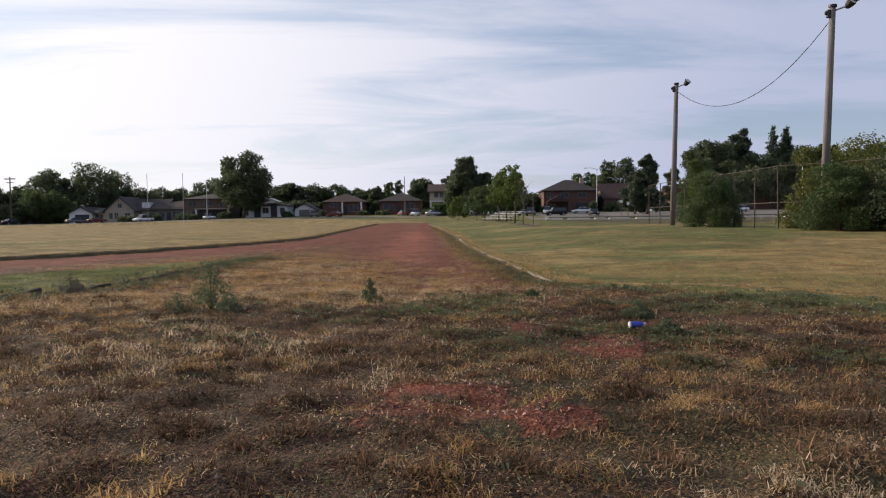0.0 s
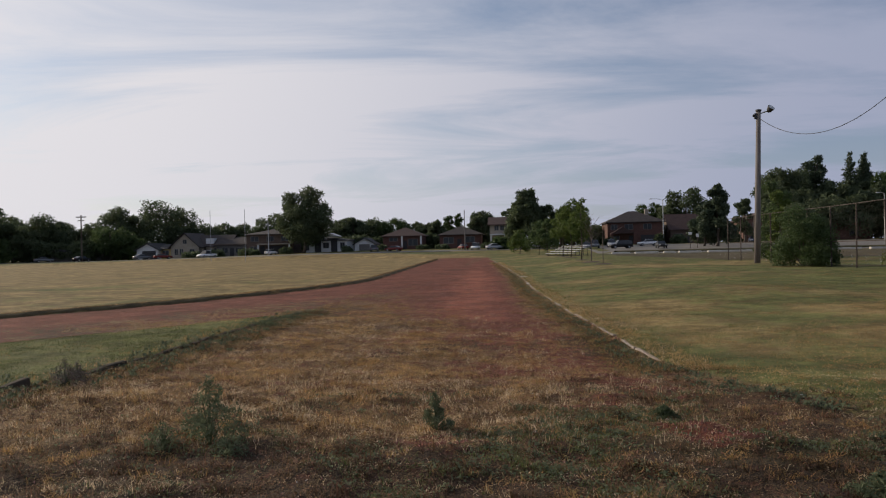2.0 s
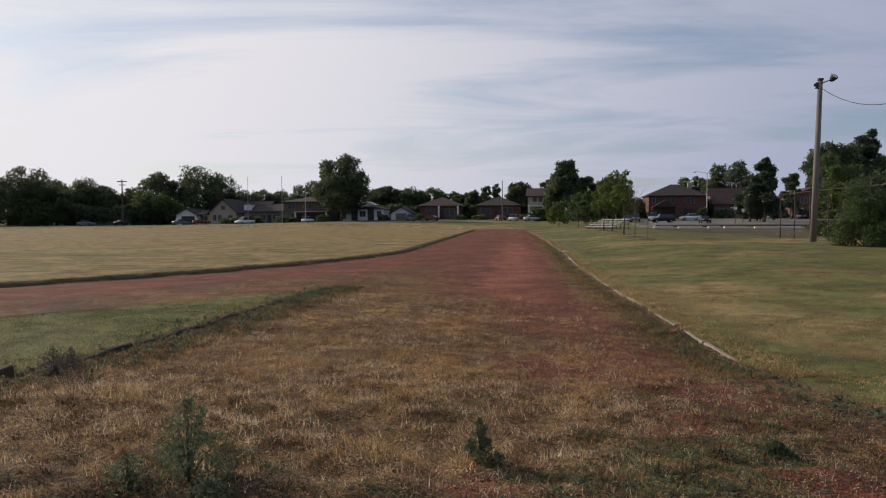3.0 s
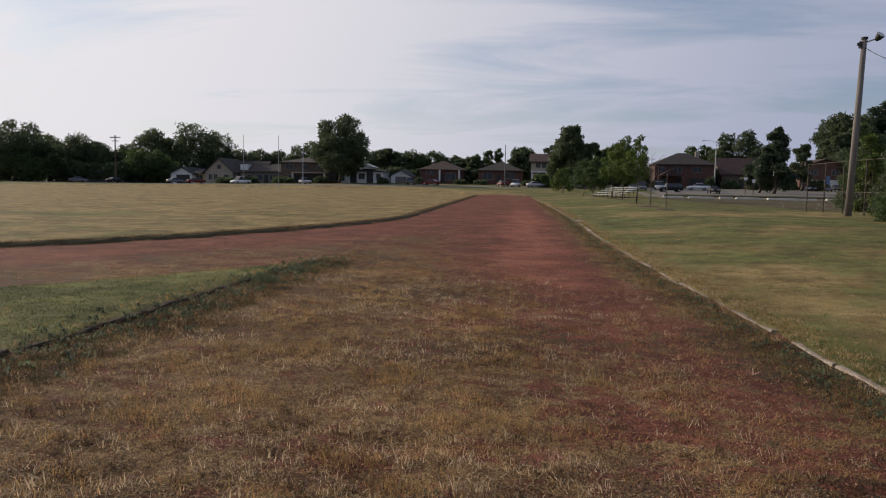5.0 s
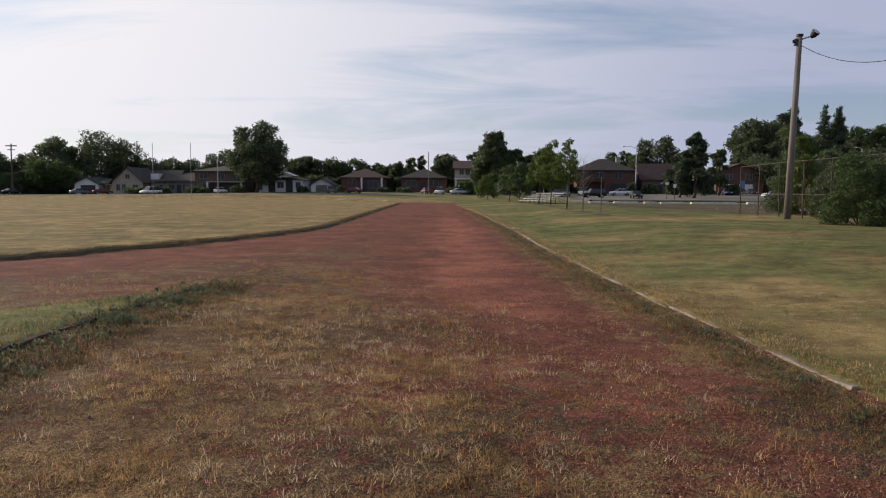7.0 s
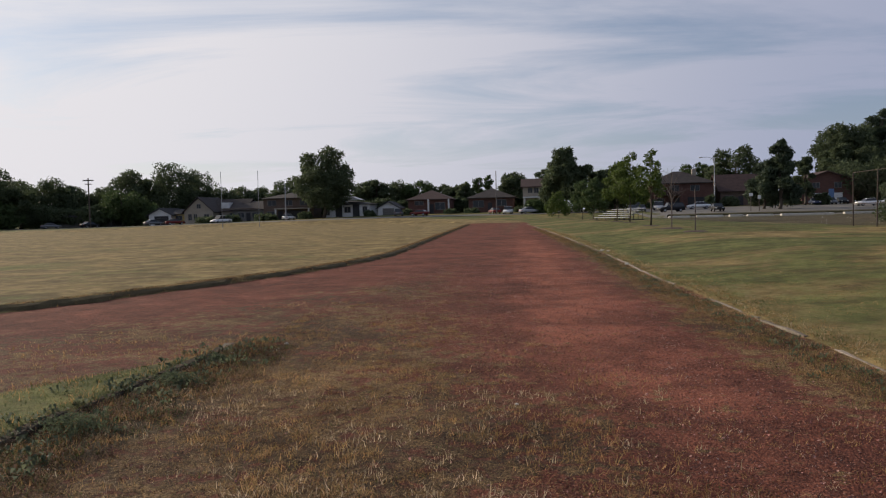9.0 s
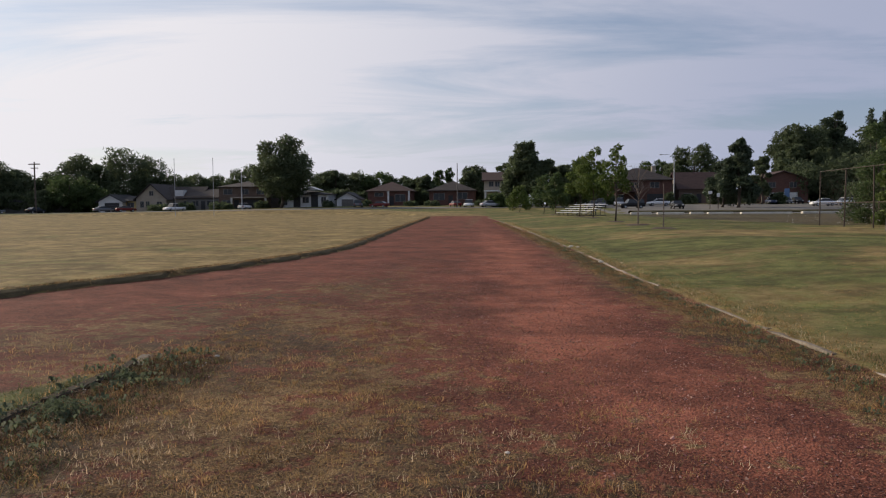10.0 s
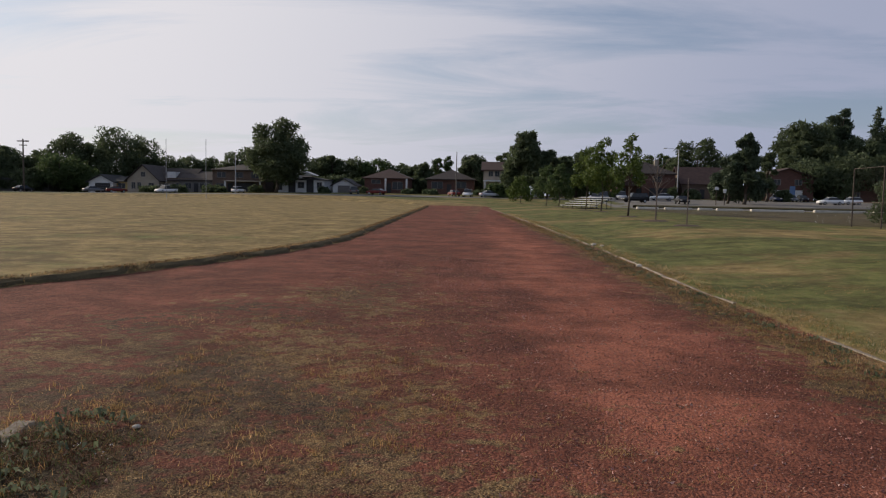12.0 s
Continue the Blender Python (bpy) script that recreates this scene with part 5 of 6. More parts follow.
# ---------------------------------------------------------------- tall fence with bushes
def fence_x(y):
    return np.interp(y, [22, 30, 33.9, 55.1], [18.0, 16.6, 14.6, 14.36])


fence = thing("fence", 0, 0, 0, 0, "tall rusty pipe fence with wire netting", "fence")
spots = [55.1, 52.4, 49.6, 46.9, 44.2, 41.6, 39.0, 36.5, 33.9, 31.2, 28.4, 25.6]
tall = 2.75
for i, yy in enumerate(spots):
    xx = float(fence_x(yy))
    z = zat(xx, yy)
    part("post", tube(bmesh.new(), [(xx, yy, z - 0.1), (xx + 0.05 * math.sin(i * 2.1), yy, z + tall)], 0.034, 8), "iron", fence)
for a, b in zip(spots, spots[1:]):
    for hh, mat, r in ((tall, "iron", 0.018), (1.15, "iron", 0.02)):
        xa, xb = float(fence_x(a)), float(fence_x(b))
        part("rail", tube(bmesh.new(), [(xa, a, zat(xa, a) + hh), (xb, b, zat(xb, b) + hh)], r, 6), mat, fence)
bm = bmesh.new()
for a, b in zip(spots, spots[1:]):
    xa, xb, z = float(fence_x(a)), float(fence_x(b)), zat(float(fence_x(a)), a)
    k = 0.2
    n = int((a - b) / k)
    for s in (0, 1):
        for i in range(-int(tall / k), n):
            u0, u1 = i * k, i * k + tall
            z0, z1 = 0.0, tall
            if u0 < 0:
                z0, u0 = -u0, 0.0
            if u1 > a - b:
                z1, u1 = tall - (u1 - (a - b)), a - b
            if s:
                u0, u1 = a - b - u0, a - b - u1
            p = [(xa + (xb - xa) * u / (a - b), a - u, z + zz) for u, zz in ((u0, z0), (u1, z1))]
            v = [bm.verts.new((q[0], q[1], q[2] + d)) for q in p for d in (-0.0012, 0.0012)]
            bm.faces.new((v[0], v[1], v[3], v[2]))
part("wire_netting", bm, "iron", fence)

bush("bush", 13.75, 40.0, 2.75, 2.9, "dense rounded green bush growing against the fence", "leaf_mid", 1, 19000, 0.056)
bush("bush", 15.75, 30.6, 2.7, 2.9, "dense dark green bush at the foot of a pole", "leaf_mid", 2, 19000, 0.056)
bush("bush", 17.6, 29.4, 3.0, 3.4, "dense dark green bush against the fence", "leaf", 3, 16000, 0.065)
bush("bush", 17.4, 53.6, 4.4, 1.9, "tall loose yellowish green shrub at the fence end", "leaf_light", 4, 9000, 0.08)
bush("bush", 18.0, 56.2, 5.3, 2.8, "tall loose green shrub behind the fence end", "leaf_mid", 5, 9000, 0.085)
bush("bush", 16.9, 48.8, 3.4, 2.4, "dark green shrub behind the fence", "leaf", 6, 8000, 0.085)
bush("bush", 19.6, 60.0, 5.6, 3.6, "tall dark green shrub behind the fence", "leaf", 7, 9000, 0.09)
bush("vine", 16.4, 34.2, 3.6, 2.6, "yellow green climbing vine heaped over the fence top", "vine", 8, 11000, 0.07, category="vine")
bush("vine", 18.2, 32.6, 4.0, 4.2, "yellow green climbing vine heaped over the fence top", "vine", 9, 13000, 0.07, category="vine")


# ---------------------------------------------------------------- kerbs of the car park
for k, (x0, x1, yy) in enumerate(((12.0, 14.2, 97.4), (14.8, 17.6, 97.3), (18.2, 19.6, 97.2), (20.0, 22.6, 97.1), (23.4, 28.6, 97.0), (29.6, 34.6, 96.9), (35.4, 41.0, 96.8), (42, 48, 96.7))):
    z = zat((x0 + x1) / 2, yy)
    ob = part("kerb_block", box(bmesh.new(), x0, x1, yy - 0.3, yy + 0.3, z - 0.05, z + 0.22, 0.05), "concrete")
    tagged(ob, "long pale concrete kerb block edging the car park", "kerb", "kerb blocks")


# ---------------------------------------------------------------- kerbs
def kerb_piece(a, b, width, top, mat, parent, seed):
    """One long kerb stone from a to b, worn along its edges."""
    rng = random.Random(seed)
    a, b = Vector(a), Vector(b)
    n = 5
    d = (b - a).normalized()
    s = Vector((-d.y, d.x, 0))
    bm = bmesh.new()
    rings = []
    for i in range(n + 1):
        p = a.lerp(b, i / n)
        w, h = width / 2 * rng.uniform(0.7, 1.2), top + rng.uniform(-0.022, 0.014)
        rings.append([bm.verts.new(p + s * k * w + Vector((0, 0, z))) for k, z in ((-1.05, -0.12), (-1, h - 0.018), (-0.72, h), (0.72, h), (1, h - 0.018), (1.05, -0.12))])
    for r, q in zip(rings, rings[1:]):
        for k in range(5):
            bm.faces.new((r[k], r[k + 1], q[k + 1], q[k]))
    bm.faces.new(rings[0]), bm.faces.new(rings[-1][::-1])
    bmesh.ops.recalc_face_normals(bm, faces=bm.faces)
    return part("kerb_stone", bm, mat, parent)


right_kerb = thing("kerb", 0, 0, 0, 0, "worn pale kerb along the outside of the track", "kerb", kind="structure")
rng = random.Random(3)
y = 12.7
k = 0
while y < 104:
    length = rng.uniform(1.5, 2.6)
    y1 = min(y + length, 104)
    off0, off1 = rng.uniform(-0.025, 0.025), rng.uniform(-0.025, 0.025)
    dip = -0.03 if rng.random() < 0.12 else 0.0
    kerb_piece((float(kerb_x(y + 0.02)) + off0, y + 0.02, 0), (float(kerb_x(y1 - 0.02)) + off1, y1 - 0.02, 0), 0.062, 0.034 + dip + rng.uniform(-0.008, 0.008), "timber", right_kerb, k)
    y, k = y1, k + 1

left_kerb = thing("kerb", 0, 0, 0, 0, "dark half buried kerb along the overgrown run-up", "kerb", kind="structure")
y = 3.0
while y < LEFT_KERB_END:
    y1 = min(y + rng.uniform(1.4, 2.4), LEFT_KERB_END)
    z = zat(LEFT_KERB_X, (y + y1) / 2)
    last = y1 > LEFT_KERB_END - 0.1
    kerb_piece((LEFT_KERB_X + rng.uniform(-0.03, 0.03), y + 0.02, z - 0.075), (LEFT_KERB_X + rng.uniform(-0.03, 0.03), y1 - 0.02, z - 0.075), 0.15 if last else 0.12, 0.10, "timber" if last else "mosskerb", left_kerb, k)
    y, k = y1, k + 1

# the earth bank round the infield
ang = np.linspace(math.pi * 1.05, math.pi * 2 + math.atan2(side[1], side[0]), 260)
line = [(C0, math.cos(a), math.sin(a)) for a in ang] + [((C0 + (C1 - C0) * s), side[0], side[1]) for s in np.linspace(0.01, 1, 120)] + [(C1, math.cos(a), math.sin(a)) for a in np.linspace(math.atan2(side[1], side[0]), math.pi * 0.95, 160)]
vv, ff = [], []
for i, (c, ux, uy) in enumerate(line):
    w0 = 0.05 * math.sin(i * 0.9) + 0.04 * math.sin(i * 2.3 + 1)
    for r, z in ((R_IN + 0.03 + w0, -0.03), (R_IN - 0.08 + w0, 0.065 + 0.015 * math.sin(i * 1.7)), (R_IN - 0.20 + w0, 0.110 + 0.012 * math.sin(i * 2.9)), (R_IN - 0.42, 0.085)):
        vv.append((c[0] + r * ux, c[1] + r * uy, z))
    if i:
        for q in range(3):
            ff.append((4 * i - 4 + q, 4 * i + q, 4 * i + q + 1, 4 * i - 3 + q))
M["bank"] = material("earth_bank", ((0.055, 0.042, 0.024), (0.13, 0.105, 0.055)), scale=2.5, fine=28, bump=0.8, rough=0.95, spec=0.1)
tagged(sheet("earth_bank", vv, ff, "bank"), "low dark earth bank edging the dry infield", "bank", kind="structure")


# ---------------------------------------------------------------- grass
GR = np.random.default_rng(11)


def scatter(x0, x1, y0, y1, per_m2, share):
    n = int((x1 - x0) * (y1 - y0) * per_m2)
    x, y = GR.uniform(x0, x1, n), GR.uniform(y0, y1, n)
    keep = GR.uniform(0, 1, n) < share(x, y)
    return x[keep], y[keep]


def blades(x, y, per, tall, wide, lean=0.7, spread=0.035, tall_at=None, curl=0.0):
    """Tufts at x, y with per blades each: bent blades of two triangles' worth, as loose triangles."""
    x, y = np.repeat(x, per), np.repeat(y, per)
    n = len(x)
    x, y = x + GR.normal(0, spread, n), y + GR.normal(0, spread, n)
    h = tall * GR.uniform(0.35, 1.15, n)
    if tall_at is not None:
        h = h * tall_at(x, y)
    a, tilt = GR.uniform(0, math.tau, n), GR.normal(lean, 0.36, n).clip(0.05, 1.45)
    z = height(x, y) - 0.005
    b = a + GR.uniform(0.8, 2.3, n)
    w = wide * GR.uniform(0.6, 1.4, n) / 2
    p = np.stack([x, y, z], 1)
    s = np.stack([np.cos(b) * w, np.sin(b) * w, 0 * w], 1)
    tip = p + np.stack([np.cos(a) * np.sin(tilt) * h, np.sin(a) * np.sin(tilt) * h, np.cos(tilt) * h + 0.004], 1)
    if not curl:
        return np.stack([p - s, p + s, tip], 1)
    # the outer half droops over
    c = a + GR.normal(0, 0.9, n)
    run, fall = h * curl * GR.uniform(0.4, 1.0, n), h * GR.uniform(-0.35, 0.25, n)
    end = tip + np.stack([np.cos(c) * run, np.sin(c) * run, fall], 1)
    end[:, 2] = np.maximum(end[:, 2], z + 0.004)
    q = 0.75 * s
    return np.concatenate([np.stack([p - s, p + s, tip], 1), np.stack([tip - q, tip + q, end], 1)])


def stuff(name, chunks, mat, label, category="grass", size=3):
    ob = polys(name, np.concatenate(chunks), size, mat)
    return tagged(ob, label, category, kind="stuff")


def chute(x, y):
    return (x > LEFT_KERB_X + 0.1) & (x < kerb_x(y) - 0.08)


def patch(x, y, s, seed, lo=-0.3, hi=0.5):
    return smooth(lo, hi, wob(x, y, s, seed) + 0.5 * wob(x, y, s * 0.37, seed + 1.3))


def thin(x, y):
    """Fewer tufts farther on, where they are small in the view."""
    return 1.0 / (1 + (np.maximum(y - 10, 0) / 9) ** 1.5)


dry, pale, green, dark = [], [], [], []


def fade(y, y0, k):
    return 1 / (1 + (np.maximum(y - y0, 0) / k) ** 2)


def run_up(x, y):
    return (x > LEFT_KERB_X + 0.1) & (x < kerb_x(y) - 0.08 + 0.3 * (y < 12.7))


def cover(x, y):
    """Where the foreground carries growth and not bare cinder."""
    return run_up(x, y) * (1 - 0.78 * bare(x, y)) * (0.55 + 0.45 * patch(x, y, 0.21, 0.5, -0.5, 0.4))


def tufted(x, y):
    """Clumps a hand's width across."""
    return patch(x, y, 0.085, 1.7, -0.1, 0.6)


def herby(x, y):
    """The greener part of the foreground."""
    lead = smooth(-3.6, 0.6, x) * smooth(4.6, 6.0, y + 0.25 * x) + smooth(1.4, 2.9, x)
    return np.clip(lead, 0.06, 1) * patch(x, y, 0.5, 3.1, -0.3, 0.5) * (1 - smooth(8.4, 10.9, y))


# foreground: matted dead growth in clumps, with worn patches between
x, y = scatter(-6, 5, 1.4, 12, 620, lambda x, y: cover(x, y) * (0.2 + 0.8 * tufted(x, y)) * fade(y, 4.5, 4))
dark.append(blades(x, y, 9, 0.050, 0.0080, 0.85, 0.028, lambda x, y: 0.5 + 0.9 * tufted(x, y), 1.0))
x, y = scatter(-6, 5, 1.4, 10, 400, lambda x, y: cover(x, y) * tufted(x + 0.31, y + 0.17) * patch(x, y, 0.55, 4.7, -0.5, 0.5) * (1 - 0.75 * herby(x, y)) * fade(y, 4.5, 5))
dry.append(blades(x, y, 11, 0.044, 0.0080, 1.0, 0.028, lambda x, y: 0.6 + 0.7 * tufted(x + 0.31, y + 0.17), 1.0))
x, y = scatter(-6, 5, 1.4, 11.5, 560, lambda x, y: run_up(x, y) * (1 - 0.9 * bare(x, y)) * herby(x, y) * (0.25 + 0.75 * tufted(x + 0.6, y)))
green.append(blades(x, y, 9, 0.040, 0.0075, 1.0, 0.030, None, 0.9))
# bleached patches on the left of the foreground and a heap at the near right
x, y = scatter(-5.4, 0.0, 4.1, 7.0, 300, lambda x, y: cover(x, y) * patch(x, y, 0.45, 2.2, -0.25, 0.5) * (0.3 + 0.7 * tufted(x, y + 0.4)))
pale.append(blades(x, y, 9, 0.060, 0.0060, 0.9, 0.035, None, 0.9))
x, y = scatter(1.0, 1.7, 2.5, 3.1, 260, lambda x, y: patch(x, y, 0.22, 1.1, -0.1, 0.5))
pale.append(blades(x, y, 11, 0.045, 0.0060, 0.9, 0.030, None, 0.9))
x, y = scatter(-5.5, 4.8, 1.5, 9, 90, lambda x, y: cover(x, y) * patch(x, y, 0.15, 5.5, 0.0, 0.5))
pale.append(blades(x, y, 7, 0.034, 0.0075, 0.95, 0.022, None, 0.9))


# sun-bleached band across the run-up
def band(x, y):
    return run_up(x, y) * (x < kerb_x(y)) * smooth(7.4, 9.6, y + 0.5 * wob(x, y, 1.1, 0.6)) * (1 - smooth(11, 21, y + 2.2 * np.clip(x, -5, 2))) * (1 - 0.65 * smooth(-0.3, 1.0, x) * (1 - smooth(15, 18, y)))


x, y = scatter(-5.9, 1.9, 6, 25, 420, lambda x, y: band(x, y) * (0.15 + 0.85 * patch(x, y, 0.30, 1.9, -0.4, 0.5)) * (0.3 + 0.7 * tufted(x, y)) * fade(y, 14, 8))
dry.append(blades(x, y, 8, 0.050, 0.0060, 0.85, 0.032, lambda x, y: 0.6 + 0.8 * patch(x, y, 0.35, 0.2), 0.8))
x, y = scatter(-5.9, 1.9, 6, 20, 300, lambda x, y: band(x, y) * (0.2 + 0.8 * patch(x, y, 0.5, 2.2)) * (0.3 + 0.7 * tufted(x + 0.3, y)) * (1 - 0.72 * smooth(9.2, 12.0, y)))
pale.append(blades(x, y, 9, 0.062, 0.0058, 0.75, 0.035, None, 0.8))
x, y = scatter(-5.9, 1.9, 6, 20, 260, lambda x, y: band(x, y) * tufted(x + 0.9, y) * fade(y, 10, 5))
dark.append(blades(x, y, 8, 0.036, 0.0065, 1.0, 0.035, None, 0.9))


# thin growth spreading over the cinder
def creeping(x, y):
    return chute(x, y) * np.clip(grassy(x, y), 0, 1) ** 1.15 * (0.12 + 0.88 * patch(x, y, 0.32, 4.4, -0.35, 0.5)) * (0.15 + 0.85 * patch(x, y, 0.10, 7.7, -0.1, 0.6))


x, y = scatter(-5.9, 2, 11, 36, 520, lambda x, y: creeping(x, y) * fade(y, 20, 9))
dry.append(blades(x, y, 8, 0.026, 0.0056, 1.0, 0.026, lambda x, y: 0.6 + 0.8 * patch(x, y, 0.5, 0.9), 0.9))
x, y = scatter(-5.9, 2, 12, 36, 80, lambda x, y: creeping(x + 0.2, y) * (0.3 + 0.7 * patch(x, y, 0.7, 5.1)) * fade(y, 20, 9))
green.append(blades(x, y, 7, 0.028, 0.0070, 1.0, 0.030, None, 0.9))
x, y = scatter(-5.9, 2, 12, 34, 330, lambda x, y: creeping(x, y + 0.25) * fade(y, 18, 7))
dark.append(blades(x, y, 7, 0.028, 0.0065, 1.05, 0.030, None, 0.9))
x, y = scatter(-5.8, -1.2, 14, 30, 14, lambda x, y: creeping(x, y) * patch(x, y, 0.7, 6.3))
pale.append(blades(x, y, 8, 0.034, 0.006, 0.95, 0.03, None, 0.9))
# strip under the right kerb
for side_x, dens, tl, sink in ((-0.34, 34, 0.045, green), (-0.30, 60, 0.045, dark), (-0.45, 34, 0.045, dry), (0.16, 46, 0.05, dry), (0.12, 22, 0.05, green), (0.10, 16, 0.05, pale)):
    n = int(90 * dens)
    y = 12 + 68 * GR.uniform(0, 1, n) ** 1.6
    x = kerb_x(y) + side_x + GR.normal(0, 0.20, n)
    k = np.abs(x - kerb_x(y)) > 0.05
    x, y = x[k], y[k]
    sink.append(blades(x, y, 6, tl, 0.008, 0.95, 0.04, None, 0.7))
# bend: growth on its outer half, past the end of the left kerb
x, y = scatter(-18, -5.6, 18, 32, 40, lambda x, y: smooth(R_IN + 3.6, R_IN + 5.4, from_middle(x, y)) * (from_middle(x, y) < R_IN + WIDE) * patch(x, y, 0.7, 2.9))
dry.append(blades(x, y, 7, 0.06, 0.008, 0.8, 0.08))
# left lawn
lawn_l = lambda x, y: zones(x, y)[2]
x, y = scatter(-20, -5.9, 6, 24, 190, lambda x, y: lawn_l(x, y) * (0.4 + 0.6 * patch(x, y, 0.9, 1.2, -0.7, 0.1)))
green.append(blades(x, y, 9, 0.036, 0.009, 1.0, 0.06))
x, y = scatter(-17, -5.9, 7, 24, 45, lambda x, y: lawn_l(x, y) * patch(x, y, 0.8, 7.2))
dry.append(blades(x, y, 8, 0.036, 0.008, 1.0, 0.06))
# rank growth along the left kerb
n = 2600
y = GR.uniform(5, 22.4, n)
x = LEFT_KERB_X + GR.normal(0.18, 0.20, n)
green.append(blades(x[::3], y[::3], 7, 0.07, 0.009, 0.9, 0.05, None, 0.7))
y = GR.uniform(5, 22.8, 1500)
dry.append(blades(LEFT_KERB_X + GR.normal(0.25, 0.3, 1500), y, 8, 0.07, 0.007, 0.9, 0.05, None, 0.7))
# right lawn, mown short
lawn_r = lambda x, y: (x > kerb_x(y) + 0.1) * (0.45 + 0.55 * patch(x, y, 0.6, 3.7)) / (1 + (np.hypot(x, y - 8) / 11) ** 2.5)
x, y = scatter(1.2, 14, 2.5, 34, 330, lambda x, y: lawn_r(x, y) * (0.15 + 0.85 * patch(x, y, 1.1, 5.9)) * (1 - 0.75 * parched(x, y)))
green.append(blades(x, y, 7, 0.030, 0.009, 1.0, 0.04))
x, y = scatter(1.2, 14, 2.5, 34, 300, lambda x, y: lawn_r(x, y) * np.maximum(patch(x, y, 0.9, 8.8), 0.85 * parched(x, y)) * (0.15 + 0.85 * smooth(5, 8, y)))
dry.append(blades(x, y, 7, 0.032, 0.009, 1.0, 0.04))
# fringe on the bank of the infield
n = 15000
t = GR.uniform(0, 1, n)
i = (t * 380).astype(int)
cx, ux, uy = np.array([l[0] for l in line])[i], np.array([l[1] for l in line])[i], np.array([l[2] for l in line])[i]
r = R_IN + GR.normal(-0.24, 0.10, n)
turn = GR.uniform(-0.006, 0.006, n)
fr = blades(cx[:, 0] + r * (ux - uy * turn), cx[:, 1] + r * (uy + ux * turn), 6, 0.055, 0.013, 1.0, 0.06)
fr[..., 2] += 0.012
dry.append(fr[::3])
dark += [fr[1::3], fr[2::3]]
# dark growth beside the left kerb, its colour also standing in for the kerb's shade
y = GR.uniform(6, 22.2, 2600)
dark.append(blades(LEFT_KERB_X + 0.06 + np.abs(GR.normal(0.0, 0.33, 2600)), y, 7, 0.075, 0.008, 0.9, 0.06, None, 0.8))
n = 9000
y = GR.uniform(6, 22.2, n)
x = LEFT_KERB_X + 0.08 + 0.85 * GR.uniform(0, 1, n) ** 1.4
k = GR.uniform(0, 1, n) < 0.2 + 0.8 * patch(x, y, 0.24, 2.8, -0.4, 0.5)
dark.append(blades(x[k], y[k], 7, 0.055, 0.0085, 0.95, 0.04, None, 0.9))
green.append(blades(x[k][::3], y[k][::3], 7, 0.055, 0.009, 0.95, 0.04, None, 0.8))
stuff("matted_grass", dark, "thatch", "dark matted dead grass in the foreground")
stuff("dry_grass", dry, "straw", "dry straw coloured grass tufts over the field")
stuff("pale_grass", pale, "straw_pale", "tall bleached seed grass in the run-up")
stuff("green_grass", green, "blade", "short green grass tufts on the lawns")


# low broad leaves between the grass
def rosettes(x, y, per, size, lift):
    x, y = np.repeat(x, per), np.repeat(y, per)
    n = len(x)
    a = GR.uniform(0, math.tau, n)
    l, w, z = size * GR.uniform(0.5, 1.2, n), size * GR.uniform(0.16, 0.3, n), height(x, y)
    rise = lift * GR.uniform(0.1, 1.0, n)
    x, y = x + GR.normal(0, 0.03, n), y + GR.normal(0, 0.03, n)
    d, s = np.stack([np.cos(a), np.sin(a), 0 * a], 1), np.stack([-np.sin(a), np.cos(a), 0 * a], 1)
    p = np.stack([x, y, z + 0.006], 1)
    m = p + d * (0.55 * l)[:, None] + np.stack([0 * a, 0 * a, rise], 1)
    return np.stack([p, m - s * w[:, None], p + d * l[:, None] + np.stack([0 * a, 0 * a, 0.5 * rise], 1), m + s * w[:, None]], 1)


x, y = scatter(-6, 5, 1.2, 13, 420, lambda x, y: herby(x, y) * (1 - 0.9 * bare(x, y)) * (0.3 + 0.7 * tufted(x, y)))
r1 = rosettes(x, y, 6, 0.034, 0.026)
n = 420
y2 = GR.uniform(7, 22.6, n)
r2 = rosettes(LEFT_KERB_X + GR.normal(0.2, 0.25, n), y2, 9, 0.06, 0.07)
n = 400
y3 = 9 + 40 * GR.uniform(0, 1, n) ** 1.5
r3 = rosettes(kerb_x(y3) - np.abs(GR.normal(0.2, 0.15, n)) - 0.1, y3, 8, 0.05, 0.05)
x, y = scatter(-6, 2.4, 1.2, 26, 300, lambda x, y: chute(x, y) * (0.2 + 0.8 * patch(x, y, 0.3, 6.6)) * (1 - 0.8 * bare(x, y)) * np.clip(grassy(x, y), 0.05, 1) * thin(x, y))
stuff("dry_litter", [rosettes(x, y, 4, 0.020, 0.014)], "thatch", "curled dry leaf litter between the grass", "litter", 4)
x, y = scatter(-6, 4.5, 1.2, 12, 110, lambda x, y: (0.1 + 0.9 * patch(x, y, 0.4, 9.6)))
stuff("pale_litter", [rosettes(x, y, 3, 0.017, 0.014)], "straw_pale", "bleached dry leaf litter between the grass", "litter", 4)
stuff("low_weeds", [r1, r2, r3], "herb", "low green broad leaved weeds among dry grass", "weeds", 4)


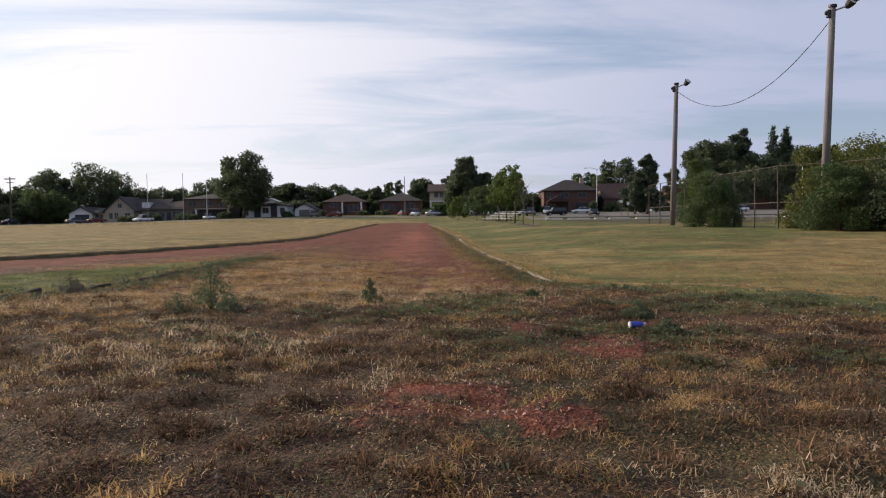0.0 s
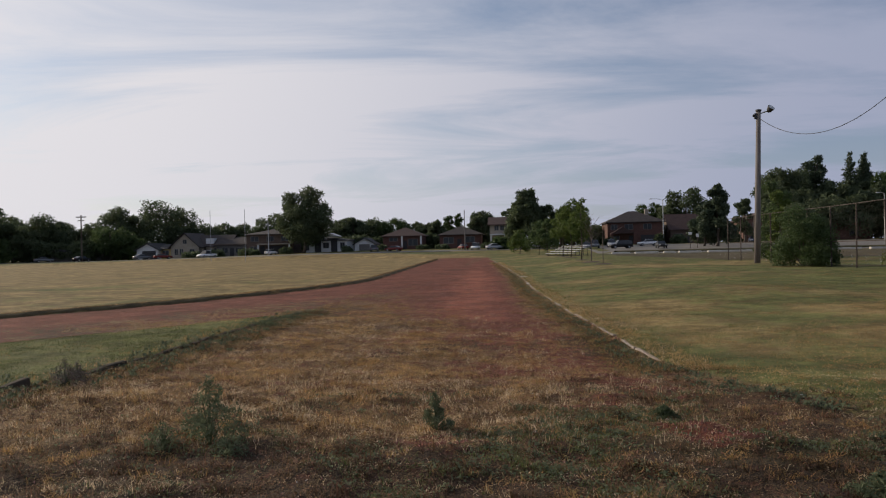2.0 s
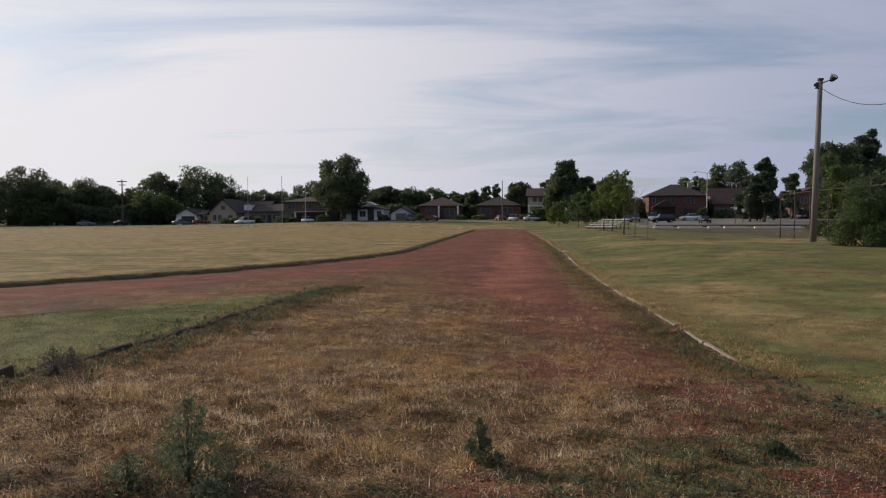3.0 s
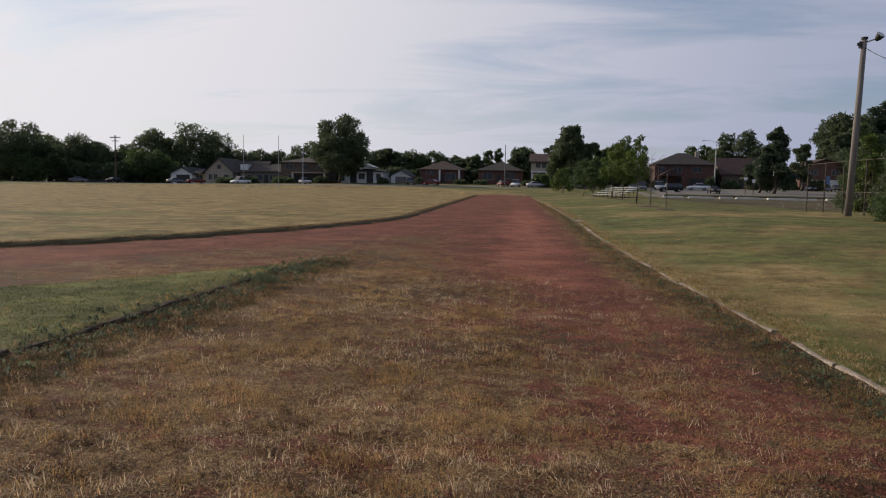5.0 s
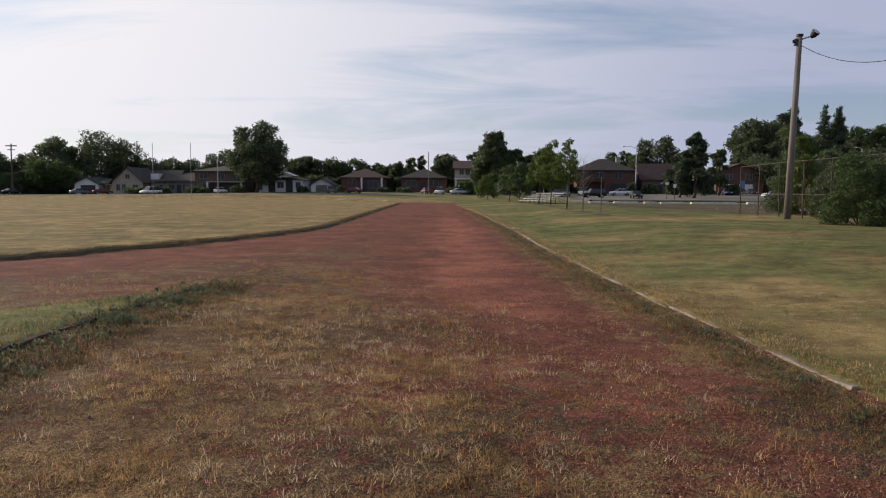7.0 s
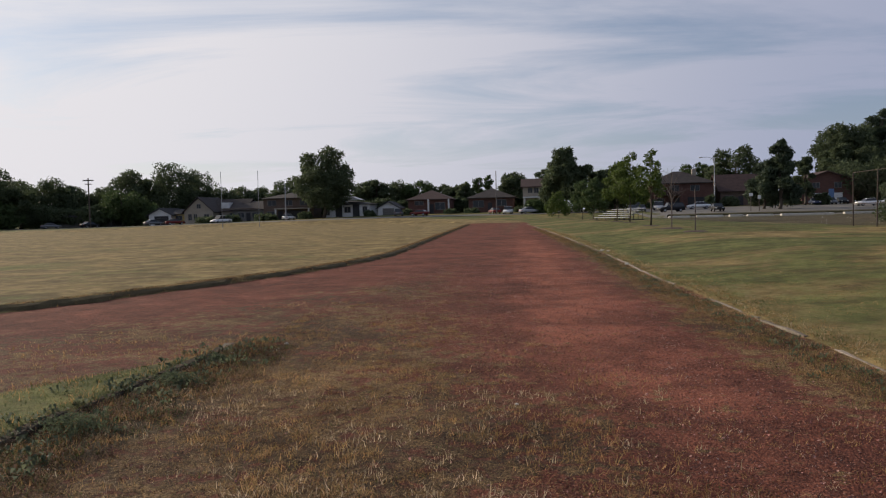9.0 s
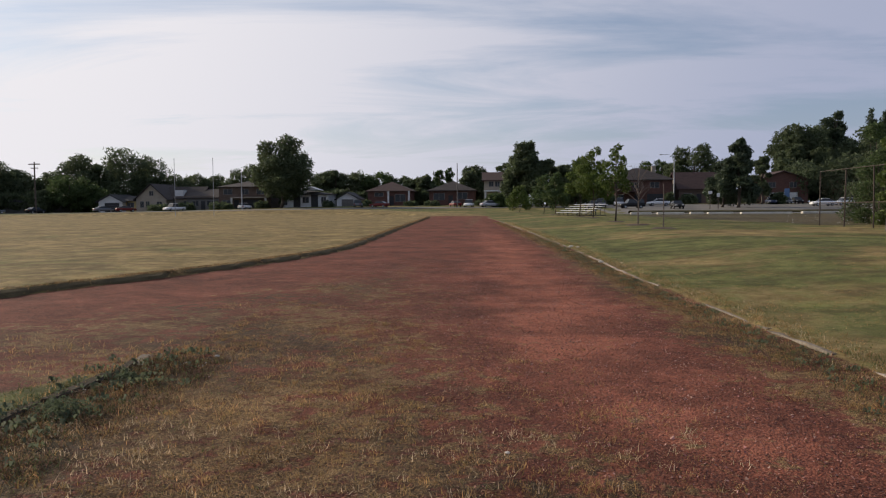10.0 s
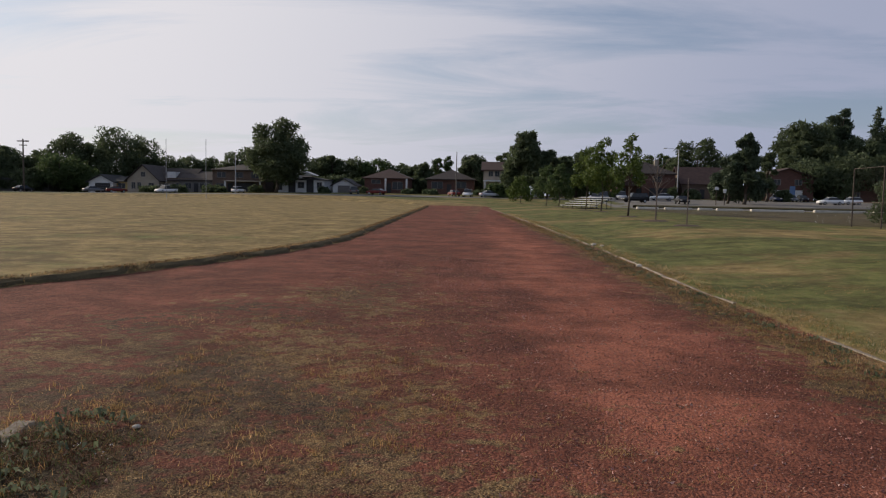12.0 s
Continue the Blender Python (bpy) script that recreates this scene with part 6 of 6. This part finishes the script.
# loose grit on the cinder
def grit(x, y, size):
    n = len(x)
    s = size * np.exp(GR.normal(0, 0.45, n)).clip(0.3, 1.6)
    z = height(x, y)
    c = np.stack([x, y, z + 0.25 * s], 1)
    out = []
    d = [GR.normal(0, 1, (n, 3)) for _ in range(4)]
    d = [v / np.linalg.norm(v, axis=1)[:, None] * (s * GR.uniform(0.5, 0.9, n))[:, None] for v in (d[0], d[1], d[2], -(d[0] + d[1] + d[2]))]
    for i, j, k in ((0, 1, 2), (0, 2, 3), (0, 3, 1), (1, 3, 2)):
        out.append(np.stack([c + d[i], c + d[j], c + d[k]], 1))
    return np.concatenate(out)


x, y = scatter(-6, 2.2, 2, 36, 520, lambda x, y: chute(x, y) * np.clip(1.05 - grassy(x, y) + bare(x, y), 0.08, 1) * thin(x, y) ** 0.5)
stuff("grit", [grit(x, y, 0.0105)], "stone", "loose red and grey grit on the track", "gravel")
x, y = scatter(-6, 2.2, 4, 30, 1.6, chute)
stuff("pebbles", [grit(x, y, 0.016)], "stone", "scattered small pale pebbles on the track", "gravel")


# ---------------------------------------------------------------- tall weeds
def weed(x, y, h, w, seed, label="bushy green weed standing in dry grass", mat="herb", n=420, leaf=0.045):
    n, leaf = int(3.4 * n), 0.50 * leaf
    r = np.random.default_rng(seed)
    t = thing("weed", x, y, zat(x, y) - 0.01, 0, label, "weed", "tall weeds")
    blobs = []
    for k in range(11):
        a, f = k * 2.4, k / 10
        rr = 0.42 * w * (1 - f) ** 0.7 * r.uniform(0.6, 1.0)
        tip = (rr * math.cos(a), rr * math.sin(a), h * (0.16 + 0.76 * f))
        part("stem", tube(bmesh.new(), [(0, 0, 0), (tip[0] * 0.4, tip[1] * 0.4, tip[2] * 0.55), tip], [0.006, 0.0045, 0.002], 4), "herb", t)
        s = 0.5 * w * (0.50 - 0.36 * f)
        blobs.append((*tip, s, s, max(s * 0.8, 0.09 * h)))
    v = leaves(r, blobs, n, leaf)
    mid = v.mean(1, keepdims=True)
    v[:, 1::2] = mid + 0.42 * (v[:, 1::2] - mid)
    v[..., 2] = np.maximum(v[..., 2], 0.003)
    polys("foliage", v, 4, mat, t)


weed(-2.13, 7.90, 0.52, 0.50, 1, n=520)
weed(-2.43, 7.80, 0.20, 0.36, 2, n=130)
weed(-1.88, 7.60, 0.17, 0.34, 3, n=120)
weed(-0.58, 8.50, 0.30, 0.22, 4, n=260)
weed(1.21, 8.90, 0.13, 0.24, 6, "small dark green weed clump on bare soil", "leaf", 360)
weed(1.89, 5.85, 0.15, 0.24, 7, "dark green weed beside a blue bottle", "herb", 220)
weed(1.91, 6.80, 0.18, 0.30, 8)
weed(-5.20, 11.10, 0.34, 0.4, 9, "reddish brown dock weed with seed heads", "dead", 420, 0.03)
weed(-5.35, 11.60, 0.28, 0.3, 10, "reddish brown dock weed with seed heads", "dead", 320, 0.03)
weed(-5.30, 20.20, 0.13, 0.5, 13, "leafy green weed over the end of the kerb")
weed(-5.30, 18.60, 0.15, 0.6, 14, "leafy green weed over the end of the kerb")
weed(-5.35, 21.30, 0.10, 0.3, 15, "leafy green weed over the end of the kerb")


# ---------------------------------------------------------------- litter
b = thing("bottle", 1.70, 6.02, zat(1.70, 6.02) + 0.03, 0, "crushed blue plastic bottle lying in the grass", "bottle", scale=0.62)
bm = tube(bmesh.new(), [(-0.075, 0, 0), (-0.06, 0, 0), (0.0, 0.004, 0), (0.055, 0, 0.004), (0.085, 0, 0.008), (0.10, 0, 0.01)], [0.028, 0.042, 0.036, 0.042, 0.02, 0.014], 12)
part("body", bm, "blue", b, soft=True)
part("label_band", tube(bmesh.new(), [(-0.078, 0, 0), (-0.062, 0.001, 0)], 0.0425, 12), "paper", b)
part("cap", tube(bmesh.new(), [(0.097, 0, 0.01), (0.118, 0, 0.011)], 0.017, 10), "paper", b)


def stone(x, y, s, seed, label, mat="concrete"):
    r = random.Random(seed)
    bm = bmesh.new()
    bmesh.ops.create_icosphere(bm, subdivisions=2, radius=s)
    for v in bm.verts:
        v.co = Vector((v.co.x * 1.35, v.co.y, v.co.z * 0.62)) * (1 + 0.18 * noise.noise(v.co / s * 1.3 + Vector((seed, 0, 0))))
    ob = part("stone", bm, mat, soft=False)
    ob.matrix_basis = pose(x, y, zat(x, y) + 0.25 * s, 0, 0, r.uniform(0, 180))
    tagged(ob, label, "stone", "loose stones")


stone(0.46, 41.5, 0.07, 1, "pale broken lump of stone on the kerb")
stone(0.62, 40.9, 0.05, 2, "pale broken lump of stone on the kerb")
stone(0.60, 34.8, 0.06, 3, "pale broken lump of stone on the kerb")
stone(0.72, 17.8, 0.016, 4, "small pale stone lying on the track", "timber")
stone(1.3, 16.4, 0.016, 5, "small pale stone lying on the track", "timber")
stone(-2.0, 19.5, 0.014, 6, "small pale stone lying on the track")
stone(-4.9, 22.3, 0.022, 7, "small pale stone beside the kerb end")


# small white flowers along the foot of the fence and in the run-up
x, y = scatter(12.8, 16.5, 28, 57, 0.8, lambda x, y: np.abs(x - fence_x(y) + 0.3) < 1.0)
x2, y2 = scatter(-5.9, 4, 4, 14, 0.9, lambda x, y: 0 * x + 1)
x3, y3 = scatter(LEFT_KERB_X, LEFT_KERB_X + 0.9, 9, 22, 7, lambda x, y: patch(x, y, 0.3, 2.8))
x2, y2 = np.concatenate([x2, x3]), np.concatenate([y2, y3])
fl = [rosettes(x, y, 5, 0.05, 0.04), rosettes(x2, y2, 3, 0.012, 0.008)]
fl[0][..., 2] += GR.uniform(0.1, 0.5, len(fl[0]))[:, None]
fl[1][..., 2] += 0.035
stuff("white_flowers", fl, "white", "tiny white flowers scattered among the weeds", "flowers", 4)
